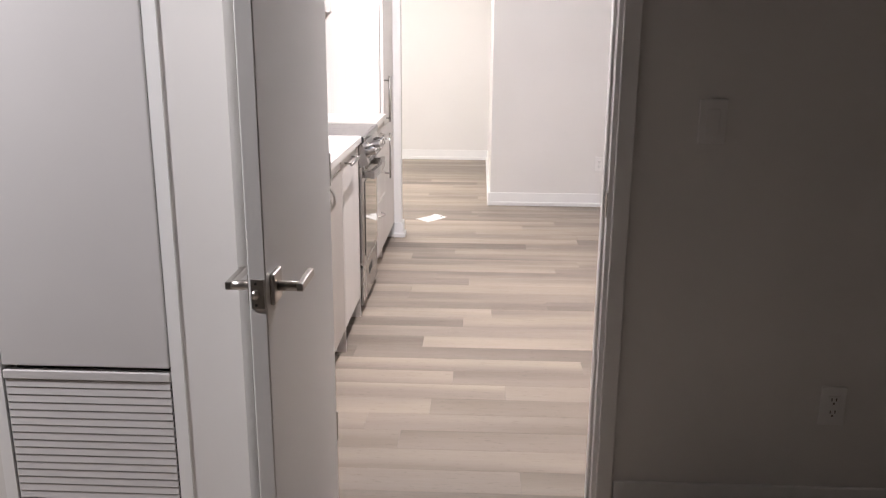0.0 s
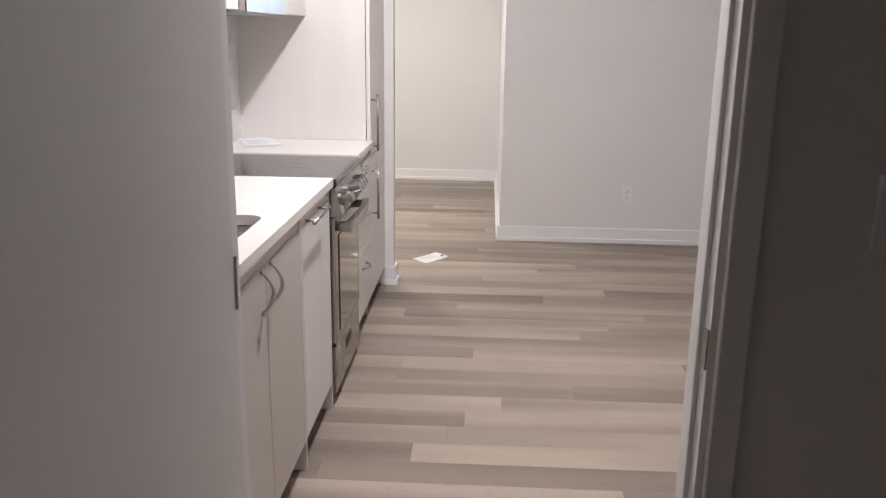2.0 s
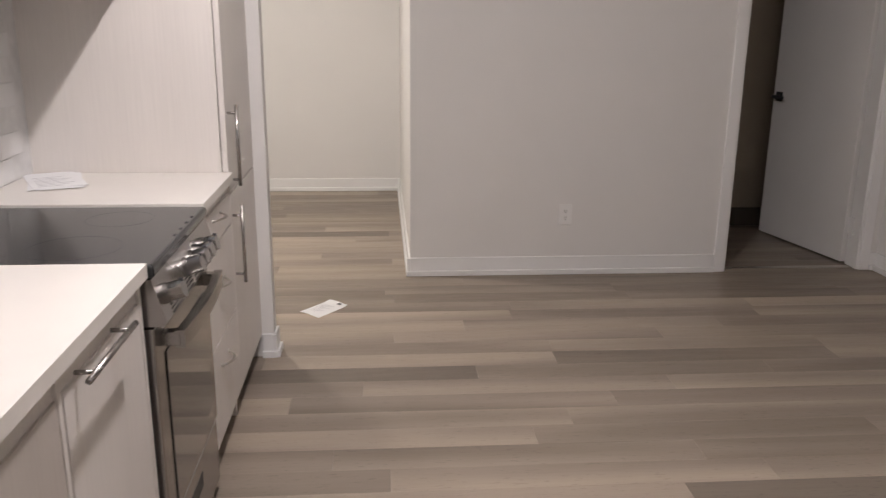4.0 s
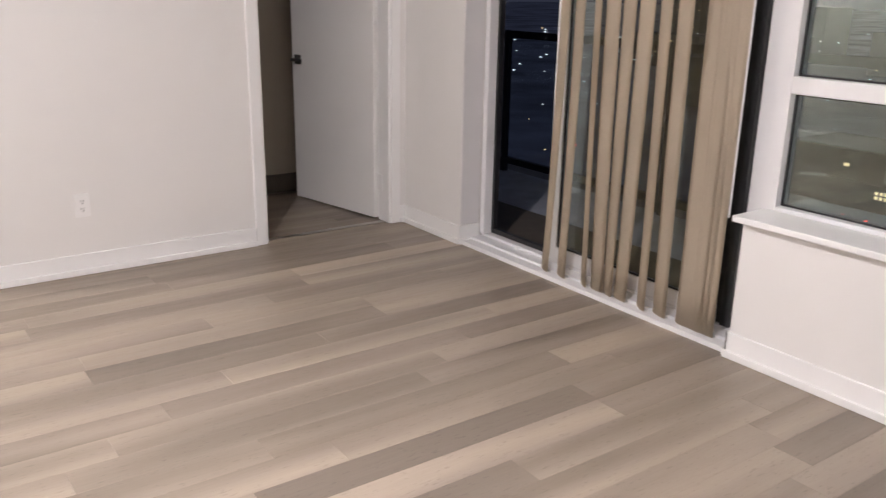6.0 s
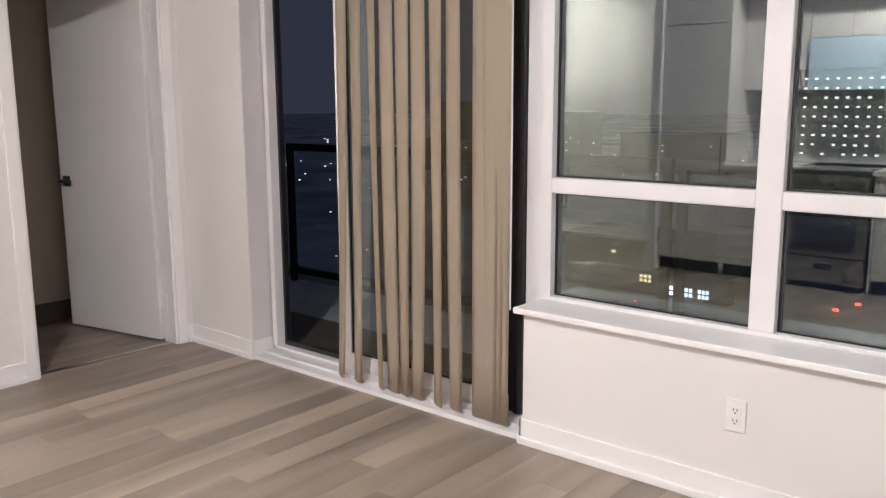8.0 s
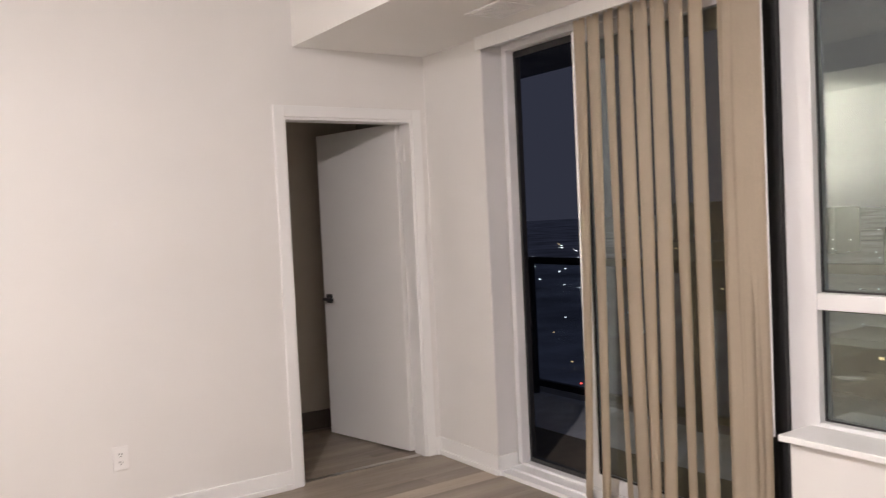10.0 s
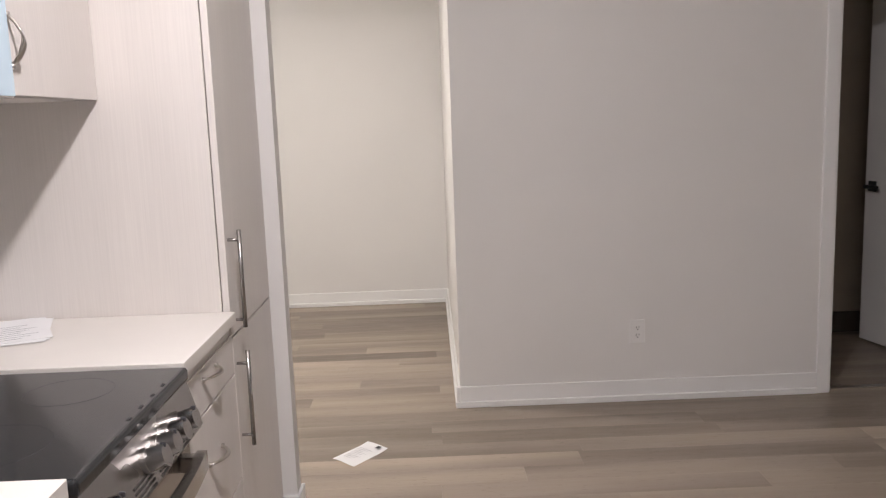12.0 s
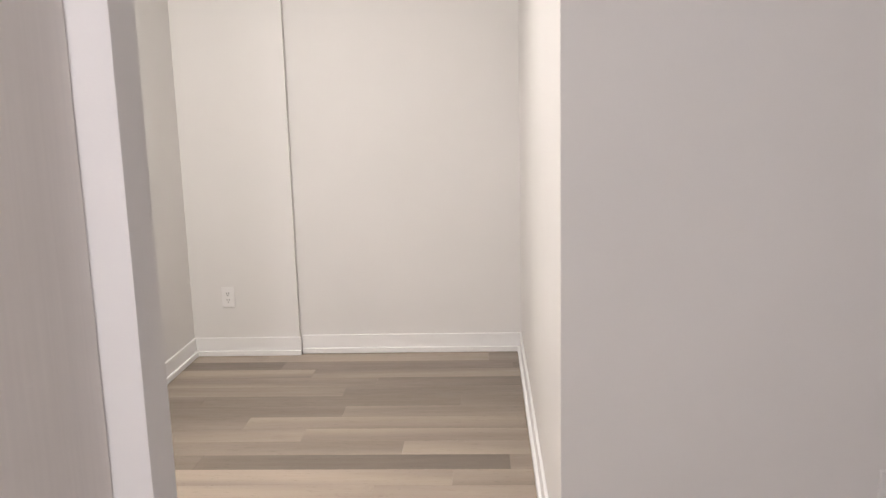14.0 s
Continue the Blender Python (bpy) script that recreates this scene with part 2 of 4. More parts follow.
def thing(name, place, label, category, group="", kind=""):
    """An Empty at the thing's base, to which its parts belong."""
    ob = new(name)
    ob.location = place
    ob.empty_display_size = 0.05
    ORIGIN[ob] = Vector(place)
    return tagged(ob, label, category, group, kind)


def part(name, bm, mat, parent, label="", smooth=False):
    """Links bm, given in world metres, as one mesh under parent."""
    bmesh.ops.translate(bm, vec=-ORIGIN[parent], verts=bm.verts)
    ob = new(name, mesh_of(name, bm, mat, smooth))
    ob.parent = parent
    ORIGIN[ob] = ORIGIN[parent]
    return tagged(ob, label)


def single(name, bm, mat, label, category, group="", kind="", smooth=False, base=(0, 0, 0)):
    """A thing of one mesh."""
    bmesh.ops.translate(bm, vec=-Vector(base), verts=bm.verts)
    ob = new(name, mesh_of(name, bm, mat, smooth))
    ob.location = base
    ORIGIN[ob] = Vector(base)
    return tagged(ob, label, category, group, kind)


def structure(name, bm, mat, label, category="wall"):
    return single(name, bm, mat, label, category, kind="structure")


def slab_of(*boxes):
    bm = bmesh.new()
    for b in boxes:
        block(bm, *b)
    return bm


# ---- setting: walls, ceilings ----
CEIL, SOFFIT, HEAD, DEN = 2.71, 2.407, 2.36, 2.475
structure("wall_north", slab_of((0.02, 1.833, 0.02, 0.14, 0, 2.9), (2.655, 3.0, 0.02, 0.14, 0, 2.9), (1.833, 2.655, 0.02, 0.14, 2.03, 2.9),
                                (-0.62, 0.02, 0.02, 0.41, HEAD, 2.9)),
          PAINT, "white painted drywall with a doorway and a low header")
structure("wall_den_east", slab_of((0.02, 0.14, 0.14, 2.58, 0, 2.9)), PAINT, "white painted drywall beside the den")
structure("wall_den_north", slab_of((-1.23, 0.14, 2.44, 2.58, 0, 2.9), (-1.97, -1.23, 2.405, 2.58, 0, 2.9)), PAINT,
          "white painted drywall with a shallow step")
structure("wall_den_west", slab_of((-1.97, -1.832, -1.116, 2.405, 0, 2.9)), PAINT, "white painted drywall at the end of the den")
structure("wall_pantry_end", slab_of((-1.832, -0.602, -1.116, -1.040, 0, 2.9)), PAINT, "white painted wall end beside the tall cabinet")
structure("wall_kitchen", slab_of((-1.42, -1.295, -4.460, -1.116, 0, 2.9)), PAINT, "white painted wall behind the cabinets")
structure("wall_south", slab_of((-1.42, -0.525, -4.460, -4.340, 0, 2.9), (0.292, 3.0, -4.460, -4.340, 0, 2.9), (-0.525, 0.292, -4.460, -4.340, 2.04, 2.9)),
          PAINT, "white painted drywall with the bedroom doorway")
structure("wall_east", slab_of((2.755, 3.0, -0.556, 0.02, 0, SOFFIT), (2.745, 2.90, -4.340, -2.370, 0, 0.556), (2.90, 3.0, -4.340, -2.262, 0, 0.535),
                               (2.88, 3.0, -4.340, -0.56, 2.37, 2.9)),
          PAINT, "white painted window wall with a low sill wall")
# out of view; their grey only keeps the bedroom dim
structure("wall_bedroom_west", slab_of((-2.45, -2.3, -8.110, -4.460, 0, 2.7)), BOUNCEGREY, "unseen bedroom wall, greyed to hold down bounced light")
structure("wall_bedroom_south", slab_of((-2.45, 2.85, -8.260, -8.110, 0, 2.7)), BOUNCEGREY, "unseen bedroom wall, greyed to hold down bounced light")
structure("wall_bedroom_east", slab_of((2.7, 2.85, -8.110, -4.460, 0, 2.7)), BOUNCEGREY, "unseen bedroom wall, greyed to hold down bounced light")
structure("wall_closet", slab_of((-2.3, -1.225, -4.910, -4.460, 0, 2.55), (-0.757, -0.616, -4.910, -4.460, 0, 2.55), (-1.225, -0.757, -4.910, -4.460, 2.12, 2.55),
                                 (-1.225, -0.757, -4.810, -4.460, 0, 2.12)),
          PAINT, "white painted closet front in the dark bedroom")
# wall colour darkened to stand for the shade inside
structure("wall_second_bedroom", slab_of((0.14, 3.0, 1.12, 1.25, 0, 2.6), (2.87, 3.0, 0.14, 1.12, 0, 2.6)), BROWNSHADE,
          "second bedroom walls with the room's shade put into their colour")
structure("ceiling", slab_of((-1.42, 1.911, -4.340, 0.02, CEIL, 2.9)), CEILING, "white painted ceiling of the living room", "ceiling")
structure("ceiling_soffit", slab_of((1.911, 2.88, -4.340, 0.02, SOFFIT, 2.9)), CEILING, "white dropped ceiling along the windows", "ceiling")
structure("ceiling_den", slab_of((-1.832, -0.62, -1.040, 0.41, DEN, 2.9), (-1.832, 0.02, 0.41, 2.44, DEN, 2.9)),
          CEILING, "white painted ceiling of the den", "ceiling")
# also out of view, greyed against bounce
structure("ceiling_bedroom", slab_of((-2.45, 2.85, -8.260, -4.460, 2.55, 2.7)), BOUNCEGREY, "unseen bedroom ceiling, greyed to hold down bounced light", "ceiling")
structure("ceiling_second_bedroom", slab_of((0.14, 3.0, 0.14, 3.45, 2.5, 2.6)), CEILING, "white painted ceiling of the second bedroom", "ceiling")
structure("kitchen_bulkhead", slab_of((-1.295, -0.64, -4.340, -1.116, 2.27, CEIL)), PAINT, "white painted bulkhead above the kitchen cabinets")
structure("subfloor", slab_of((-2.45, 3.6, -8.260, 3.45, -0.12, -0.008)), SUBFLOOR, "dark base under the floor planks", "floor")


# ---- trim ----
def skirting(name, run, label="white painted baseboard with a shoe moulding"):
    """Baseboards: each run is (x0, y0, x1, y1, nx, ny), the wall's foot and the way into the room."""
    bm = bmesh.new()
    for x0, y0, x1, y1, nx, ny in run:
        for depth, top, drop in ((0.012, 0.105, 0.0), (0.024, 0.030, 0.0)):
            xs, ys = sorted((x0, x1)), sorted((y0, y1))
            if nx:
                a, c = sorted((x0, x0 + nx * depth))
                block(bm, a, c, ys[0], ys[1], 0, top, 0.003)
            else:
                a, c = sorted((y0, y0 + ny * depth))
                block(bm, xs[0], xs[1], a, c, 0, top, 0.003)
    return structure(name, bm, TRIM, label, "baseboard")


skirting("baseboard_north", [(0.0, 0.02, 1.775, 0.02, 0, -1), (2.713, 0.02, 2.755, 0.02, 0, -1)])
skirting("baseboard_den", [(0.02, 0.0, 0.02, 2.44, -1, 0), (-1.22, 2.44, 0.02, 2.44, 0, -1), (-1.832, 2.405, -1.22, 2.405, 0, -1),
                           (-1.832, -1.040, -1.832, 2.405, 1, 0)])
skirting("baseboard_pantry_end", [(-0.602, -1.131, -0.602, -1.020, 1, 0), (-0.652, -1.116, -0.590, -1.116, 0, -1), (-1.80, -1.040, -0.590, -1.040, 0, 1)])
skirting("baseboard_east", [(2.755, -0.568, 2.755, 0.0, -1, 0), (2.743, -0.556, 2.885, -0.556, 0, -1), (2.745, -4.340, 2.745, -2.358, -1, 0),
                            (2.733, -2.370, 2.80, -2.370, 0, 1)])
skirting("baseboard_bedroom", [(0.340, -4.460, 2.7, -4.460, 0, -1), (-0.765, -4.910, -0.616, -4.910, 0, -1), (-0.616, -4.910, -0.616, -4.460, 1, 0)])
# dark joint colour reused here as shade on the baseboard
structure("baseboard_second_bedroom", boxed(0.14, 2.87, 1.106, 1.12, 0, 0.13, bevel=0.003), SUBFLOOR, "second bedroom baseboard coloured dark for the room's shade", "baseboard")


def casing(name, x0, x1, top, y_front, y_back, width, label):
    """Door lining and flat architraves on both faces of a wall that runs along x."""
    ob = thing(name, (x0, y_front, 0), label, "door frame", kind="structure")
    for s, e in ((y_front - 0.014, y_front + 0.002), (y_back - 0.002, y_back + 0.014)):
        part("architrave", boxed(x0 - width, x0 + 0.004, s, e, 0, top + width, bevel=0.003), TRIM, ob)
        part("architrave", boxed(x1 - 0.004, x1 + width, s, e, 0, top + width, bevel=0.003), TRIM, ob)
        part("architrave", boxed(x0 + 0.004, x1 - 0.004, s, e, top - 0.004, top + width, bevel=0.003), TRIM, ob)
    part("jamb", boxed(x0 - 0.002, x0 + 0.016, y_front, y_back, 0, top, bevel=0.002), TRIM, ob)
    part("jamb", boxed(x1 - 0.016, x1 + 0.002, y_front, y_back, 0, top, bevel=0.002), TRIM, ob)
    part("head", boxed(x0 + 0.016, x1 - 0.016, y_front, y_back, top - 0.018, top + 0.002, bevel=0.002), TRIM, ob)
    return ob


frame_n = casing("door_frame_1", 1.833, 2.655, 2.03, 0.02, 0.14, 0.058, "white painted door frame of the dark second bedroom")
frame_s = casing("door_frame_2", -0.525, 0.292, 2.04, -4.460, -4.340, 0.042, "white painted door frame between bedroom and living room")
part("door_stop", boxed(0.268, 0.2765, -4.422, -4.385, 0, 2.02, bevel=0.002), TRIM, frame_s)
part("strike_plate", boxed(0.2725, 0.2757, -4.458, -4.430, 0.90, 0.97, bevel=0.001), NICKEL, frame_s, "small satin nickel strike plate")


def lever_set(door, x, y, z, side, reach):
    """Square rose, neck and flat lever on one face; side is the way out along x, reach the lever's way along y."""
    h = part("lever_handle", boxed(*sorted((x, x + side * 0.010)), y - 0.032, y + 0.032, z - 0.032, z + 0.032, bevel=0.003), NICKEL, door,
             "satin nickel lever on a square rose")
    part("neck", rod([(x + side * 0.008, y, z), (x + side * 0.030, y, z), (x + side * 0.056, y, z)], 0.0105, 14), NICKEL, h, smooth=True)
    a, c = sorted((y - 0.011 * reach, y + 0.104 * reach))
    part("lever", boxed(*sorted((x + side * 0.048, x + side * 0.062)), a, c, z - 0.009, z + 0.009, bevel=0.003), NICKEL, h)
    return h


# bedroom door, open at a right angle beside the closet
door_a = thing("door_1", (-0.484, -4.450, 0), "white flush bedroom door standing open with nickel lever", "door", kind="structure")
part("leaf", boxed(-0.519, -0.484, -5.168, -4.450, 0.010, 2.025, bevel=0.0025), DOOR, door_a)
lever_set(door_a, -0.484, -5.110, 0.894, 1, 1)
lever_set(door_a, -0.519, -5.110, 0.894, -1, 1)
plate = part("latch_plate", boxed(-0.514, -0.489, -5.1710, -5.1675, 0.864, 0.924, bevel=0.001), NICKEL, door_a, "dull nickel latch plate on the door edge")
part("latch_bolt", rod([(-0.504, -5.168, 0.894), (-0.504, -5.178, 0.894)], 0.0085, 14), NICKEL, plate, smooth=True)
for z in (0.872, 0.916):
    part("screw", rod([(-0.504, -5.1700, z), (-0.504, -5.1725, z)], 0.003, 8), DARK, plate)
for z in (0.25, 1.02, 1.80):
    part("hinge", rod([(-0.487, -4.444, z - 0.045), (-0.487, -4.444, z + 0.045)], 0.006, 10), NICKEL, door_a)

# second bedroom door, open inwards, built shut and then swung
HX, HY = 2.649, 0.148
door_b = thing("door_2", (HX, HY, 0), "white flush door standing open into a dark room", "door", kind="structure")
part("leaf", boxed(HX - 0.800, HX - 0.004, HY - 0.036, HY, 0.012, 2.022, bevel=0.0025), DOOR, door_b)
hb = part("lever_handle", boxed(HX - 0.765, HX - 0.705, HY - 0.046, HY - 0.036, 0.90, 0.96, bevel=0.003), BLACK, door_b, "dark lever handle on a square rose")
part("neck", rod([(HX - 0.735, HY - 0.044, 0.93), (HX - 0.735, HY - 0.086, 0.93)], 0.010, 12), BLACK, hb, smooth=True)
part("lever", boxed(HX - 0.745, HX - 0.635, HY - 0.094, HY - 0.082, 0.920, 0.940, bevel=0.003), BLACK, hb)
door_b.rotation_euler = (0, 0, radians(-79))
for z in (0.24, 1.84):
    part("hinge", boxed(2.634, 2.6545, 0.090, 0.152, z - 0.05, z + 0.05, bevel=0.001), TRIM, frame_n, "white painted hinge")
single("threshold_strip", boxed(1.850, 2.638, 0.055, 0.095, 0.0, 0.005, bevel=0.002), NICKEL, "narrow metal floor transition strip in the doorway", "threshold",
       kind="structure")


# ---- bedroom: closet panel with louvres ----
panel = thing("access_panel", (-1.0, -4.910, 0.05), "white closet service door with louvred lower grille", "access panel")
part("frame", slab_of((-0.787, -0.757, -4.9145, -4.870, 0.0, 2.12), (-1.225, -1.196, -4.9145, -4.870, 0.0, 2.12), (-1.196, -0.787, -4.9145, -4.870, 2.09, 2.12)), TRIM, panel)
part("upper_panel", boxed(-1.192, -0.791, -4.915, -4.895, 0.622, 2.086, bevel=0.003), GRAPHITE, panel)
# sheet that stands for the shade behind the slats
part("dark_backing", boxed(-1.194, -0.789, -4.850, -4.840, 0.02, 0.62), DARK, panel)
part("grille_rail", boxed(-1.192, -0.791, -4.916, -4.894, 0.588, 0.610, bevel=0.002), GRAPHITE, panel)
for i in range(29):
    z = 0.5765 - i * 0.0197
    bm = prism(bmesh.new(), [(-4.9135, z - 0.0086), (-4.9115, z - 0.0094), (-4.9020, z + 0.0088), (-4.9115, z + 0.0086)], -1.190, -0.793, "x")
    part("louvre_slat", bm, GRAPHITE, panel)


def outlet(place, facing, gang="outlet", label="white duplex wall outlet"):
    """A wall plate; facing is the wall's way out, (nx, ny)."""
    x, y, z = place
    ob = thing("wall_outlet" if gang == "outlet" else "light_switch", place, label, "outlet" if gang == "outlet" else "switch")

    def at(u0, u1, d0, d1, z0, z1):
        if facing[1]:
            ys = sorted((y + facing[1] * d0, y + facing[1] * d1))
            return x + u0, x + u1, ys[0], ys[1], z + z0, z + z1
        xs = sorted((x + facing[0] * d0, x + facing[0] * d1))
        return xs[0], xs[1], y + u0, y + u1, z + z0, z + z1
    part("plate", boxed(*at(-0.036, 0.036, 0, 0.008, -0.058, 0.058), bevel=0.0025), PLASTIC, ob)
    if gang == "switch":
        part("rocker", boxed(*at(-0.017, 0.017, 0.008, 0.012, -0.033, 0.033), bevel=0.0015), PLASTIC, ob)
        return ob
    part("receptacle", boxed(*at(-0.017, 0.017, 0.008, 0.0105, -0.033, 0.033), bevel=0.0015), PLASTIC, ob)
    for dz in (-0.019, 0.019):
        for u in (-0.0065, 0.0065):
            part("slot", boxed(*at(u - 0.0014, u + 0.0014, 0.0105, 0.0112, dz - 0.001, dz + 0.008)), SLOT, ob)
        part("ground_hole", boxed(*at(-0.0025, 0.0025, 0.0105, 0.0112, dz - 0.011, dz - 0.006)), SLOT, ob)
    return ob


outlet((0.891, 0.02, 0.348), (0, -1))
outlet((0.945, -4.460, 0.362), (0, -1), label="white duplex wall outlet in the dark bedroom")
outlet((0.536, -4.460, 1.165), (0, -1), "switch", "white rocker light switch in the dark bedroom")
outlet((2.745, -3.25, 0.335), (-1, 0), label="white duplex wall outlet under the window sill")
outlet((-1.62, 2.405, 0.34), (0, -1), label="white duplex wall outlet in the den")
outlet((-1.284, -1.99, 1.105), (1, 0), label="white duplex wall outlet on the tiled backsplash")


# ---- kitchen ----
FRONT = -0.652


def bar_handle(parent, a, c, stand, mounts):
    """A round steel bar from a to c on two short posts; stand is the way back to the door."""
    h = part("bar_handle", rod([a, c], 0.006, 12), STEEL, parent, "brushed steel bar handle", smooth=True)
    a, c = Vector(a), Vector(c)
    for f in mounts:
        p = a.lerp(c, f)
        part("post", rod([p, p + Vector(stand)], 0.0045, 10), STEEL, h, smooth=True)
    return h


def bow_handle(parent, a, c, out):
    """A flat arched pull between two feet."""
    a, c, out = Vector(a), Vector(c), Vector(out)
    pts = []
    for i in range(13):
        f = i / 12
        pts.append(a.lerp(c, f) + out * (math.sin(math.pi * f) ** 0.75))
    h = part("bow_handle", rod(pts, 0.0062, 10, 0.55), NICKEL, parent, "satin nickel arched handle", smooth=True)
    for p in (a, c):
        part("foot", rod([p - out * 0.05, p + out * 0.25], 0.0065, 10), NICKEL, h, smooth=True)
    return h


def carcass(bm, x0, x1, y0, y1, z0, z1, t=0.018):
    """An open-fronted cupboard of boards."""
    for b in ((x0, x1, y0, y0 + t, z0, z1), (x0, x1, y1 - t, y1, z0, z1), (x0, x1 - 0.002, y0 + t, y1 - t, z0, z0 + t),
              (x0, x1 - 0.002, y0 + t, y1 - t, z1 - t, z1), (x0, x0 + 0.006, y0 + t, y1 - t, z0 + t, z1 - t)):
        block(bm, *b)
    return bm


def front(parent, name, y0, y1, z0, z1, x=FRONT, gap=0.002, mat=None):
    return part(name, boxed(x - 0.019, x, y0 + gap, y1 - gap, z0 + gap, z1 - gap, bevel=0.0012, segments=1), mat or LAMINATE, parent)


# tall pantry cabinet
pantry = thing("pantry_cabinet", (-0.97, -1.383, 0), "tall pale laminate pantry cabinet with steel bar handles", "cabinet")
part("body", carcass(bmesh.new(), -1.29, FRONT - 0.028, -1.648, -1.119, 0.10, 2.265), LAMINATE, pantry)
part("side_panel", boxed(-1.29, FRONT - 0.0225, -1.670, -1.6495, 0.0, 2.265, bevel=0.001), LAMINATE, pantry)
# shade under the cabinet is put into the kick board's colour
part("toe_kick", boxed(-0.74, -0.725, -1.648, -1.119, 0.0, 0.099), DARK, pantry, "recessed toe kick, coloured near-black for its shade")
d = front(pantry, "door", -1.672, -1.119, 0.105, 0.824)
bar_handle(d, (-0.620, -1.640, 0.503), (-0.620, -1.640, 0.780), (-0.033, 0, 0), (0.11, 0.87))
d = front(pantry, "door", -1.672, -1.119, 0.826, 2.00)
bar_handle(d, (-0.620, -1.640, 0.848), (-0.620, -1.640, 1.122), (-0.033, 0, 0), (0.08, 0.90))
d = front(pantry, "door", -1.672, -1.119, 2.002, 2.262)
bow_handle(d, (FRONT, -1.433, 2.035), (FRONT, -1.333, 2.035), (0.03, 0, 0))

# drawer unit between range and pantry
drawers = thing("drawer_cabinet", (-0.97, -1.917, 0), "pale laminate cabinet with three drawers and arched handles", "cabinet")
part("body", carcass(bmesh.new(), -1.29, FRONT - 0.028, -2.168, -1.671, 0.10, 0.866), LAMINATE, drawers)
part("filler", boxed(FRONT - 0.020, FRONT - 0.006, -2.168, -1.673, 0.813, 0.867), LAMINATE, drawers)
part("toe_kick", boxed(-0.74, -0.725, -2.168, -1.671, 0.0, 0.099), DARK, drawers, "recessed toe kick, coloured near-black for its shade")
for z0, z1, zh in ((0.105, 0.418, 0.335), (0.420, 0.724, 0.592), (0.726, 0.836, 0.806)):
    d = front(drawers, "drawer_front", -2.168, -1.671, z0, z1)
    bow_handle(d, (FRONT, -1.987, zh), (FRONT, -1.864, zh), (0.030, 0, 0))

# dishwasher behind a matching panel
washer = thing("dishwasher", (-0.97, -3.111, 0), "slim dishwasher with a pale laminate front and steel bar", "dishwasher")
part("body", boxed(-1.27, FRONT - 0.024, -3.224, -2.789, 0.11, 0.864, bevel=0.004), STEEL, washer)
d = front(washer, "door", -3.226, -2.786, 0.105, 0.825)
bar_handle(d, (-0.616, -3.205, 0.834), (-0.616, -2.935, 0.834), (-0.036, 0, 0), (0.14, 0.86))
part("fascia", boxed(FRONT - 0.020, FRONT - 0.006, -3.226, -2.786, 0.813, 0.867), LAMINATE, washer)
part("toe_kick", boxed(-0.74, -0.725, -3.226, -2.786, 0.0, 0.10), DARK, washer, "recessed toe kick, coloured near-black for its shade")
part("side_panel", boxed(-1.27, FRONT, -2.783, -2.767, 0.0, 0.864, bevel=0.001), LAMINATE, washer)

# sink cabinet
sinkcab = thing("sink_cabinet", (-0.97, -3.822, 0), "laminate sink cabinet with two darker doors and arched handles", "cabinet")
part("body", carcass(bmesh.new(), -1.29, FRONT - 0.028, -4.335, -3.249, 0.10, 0.610), LAMINATE, sinkcab)
part("side_panel", boxed(-1.29, FRONT, -3.247, -3.230, 0.0, 0.866, bevel=0.001), LAMINATE, sinkcab)
part("filler", boxed(FRONT - 0.020, FRONT - 0.006, -4.335, -3.249, 0.813, 0.867), LAMINATE, sinkcab)
part("toe_kick", boxed(-0.74, -0.725, -4.335, -3.249, 0.0, 0.099), DARK, sinkcab, "recessed toe kick, coloured near-black for its shade")
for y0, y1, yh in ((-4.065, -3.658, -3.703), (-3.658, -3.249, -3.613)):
    d = front(sinkcab, "door", y0, y1, 0.105, 0.825, mat=DARKERLAMINATE)
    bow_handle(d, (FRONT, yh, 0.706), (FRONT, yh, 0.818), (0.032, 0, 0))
front(sinkcab, "filler_door", -4.335, -4.065, 0.105, 0.825, mat=DARKERLAMINATE)


def rounded(x0, x1, y0, y1, r, n=6):
    pts = []
    for cx, cy, a0 in ((x1 - r, y1 - r, 0), (x0 + r, y1 - r, 90), (x0 + r, y0 + r, 180), (x1 - r, y0 + r, 270)):
        pts += [(cx + r * math.cos(radians(a0 + 90 * k / n)), cy + r * math.sin(radians(a0 + 90 * k / n))) for k in range(n + 1)]
    return pts


def ring_slab(outer, inner, z0, z1):
    """A slab with a hole; both outlines have the same number of points."""
    bm = bmesh.new()
    rows = [[bm.verts.new((x, y, z)) for x, y in line] for line, z in ((outer, z1), (inner, z1), (inner, z0), (outer, z0))]
    for a, c in zip(rows, rows[1:] + rows[:1]):
        for i in range(len(a)):
            j = (i + 1) % len(a)
            bm.faces.new((a[i], a[j], c[j], c[i]))
    bmesh.ops.recalc_face_normals(bm, faces=bm.faces)
    return bm


TOP = 0.900
hole = rounded(-1.13, -0.715, -3.978, -3.403, 0.05)
edge = rounded(-1.293, -0.637, -4.338, -2.752, 0.004)
single("countertop", ring_slab(edge, hole, TOP - 0.031, TOP), QUARTZ, "pale beige quartz countertop with a sink cut-out", "countertop")
single("countertop", boxed(-1.293, -0.637, -2.160, -1.673, TOP - 0.031, TOP, bevel=0.002), QUARTZ, "pale beige quartz countertop beside the tall cabinet", "countertop")
basin = bmesh.new()
lip, low = rounded(-1.14, -0.708, -3.987, -3.393, 0.06), rounded(-1.12, -0.728, -3.968, -3.413, 0.06)
rows = [[basin.verts.new((x, y, z)) for x, y in line] for line, z in ((lip, 0.867), (rounded(-1.128, -0.717, -3.976, -3.405, 0.06), 0.864), (low, 0.671))]
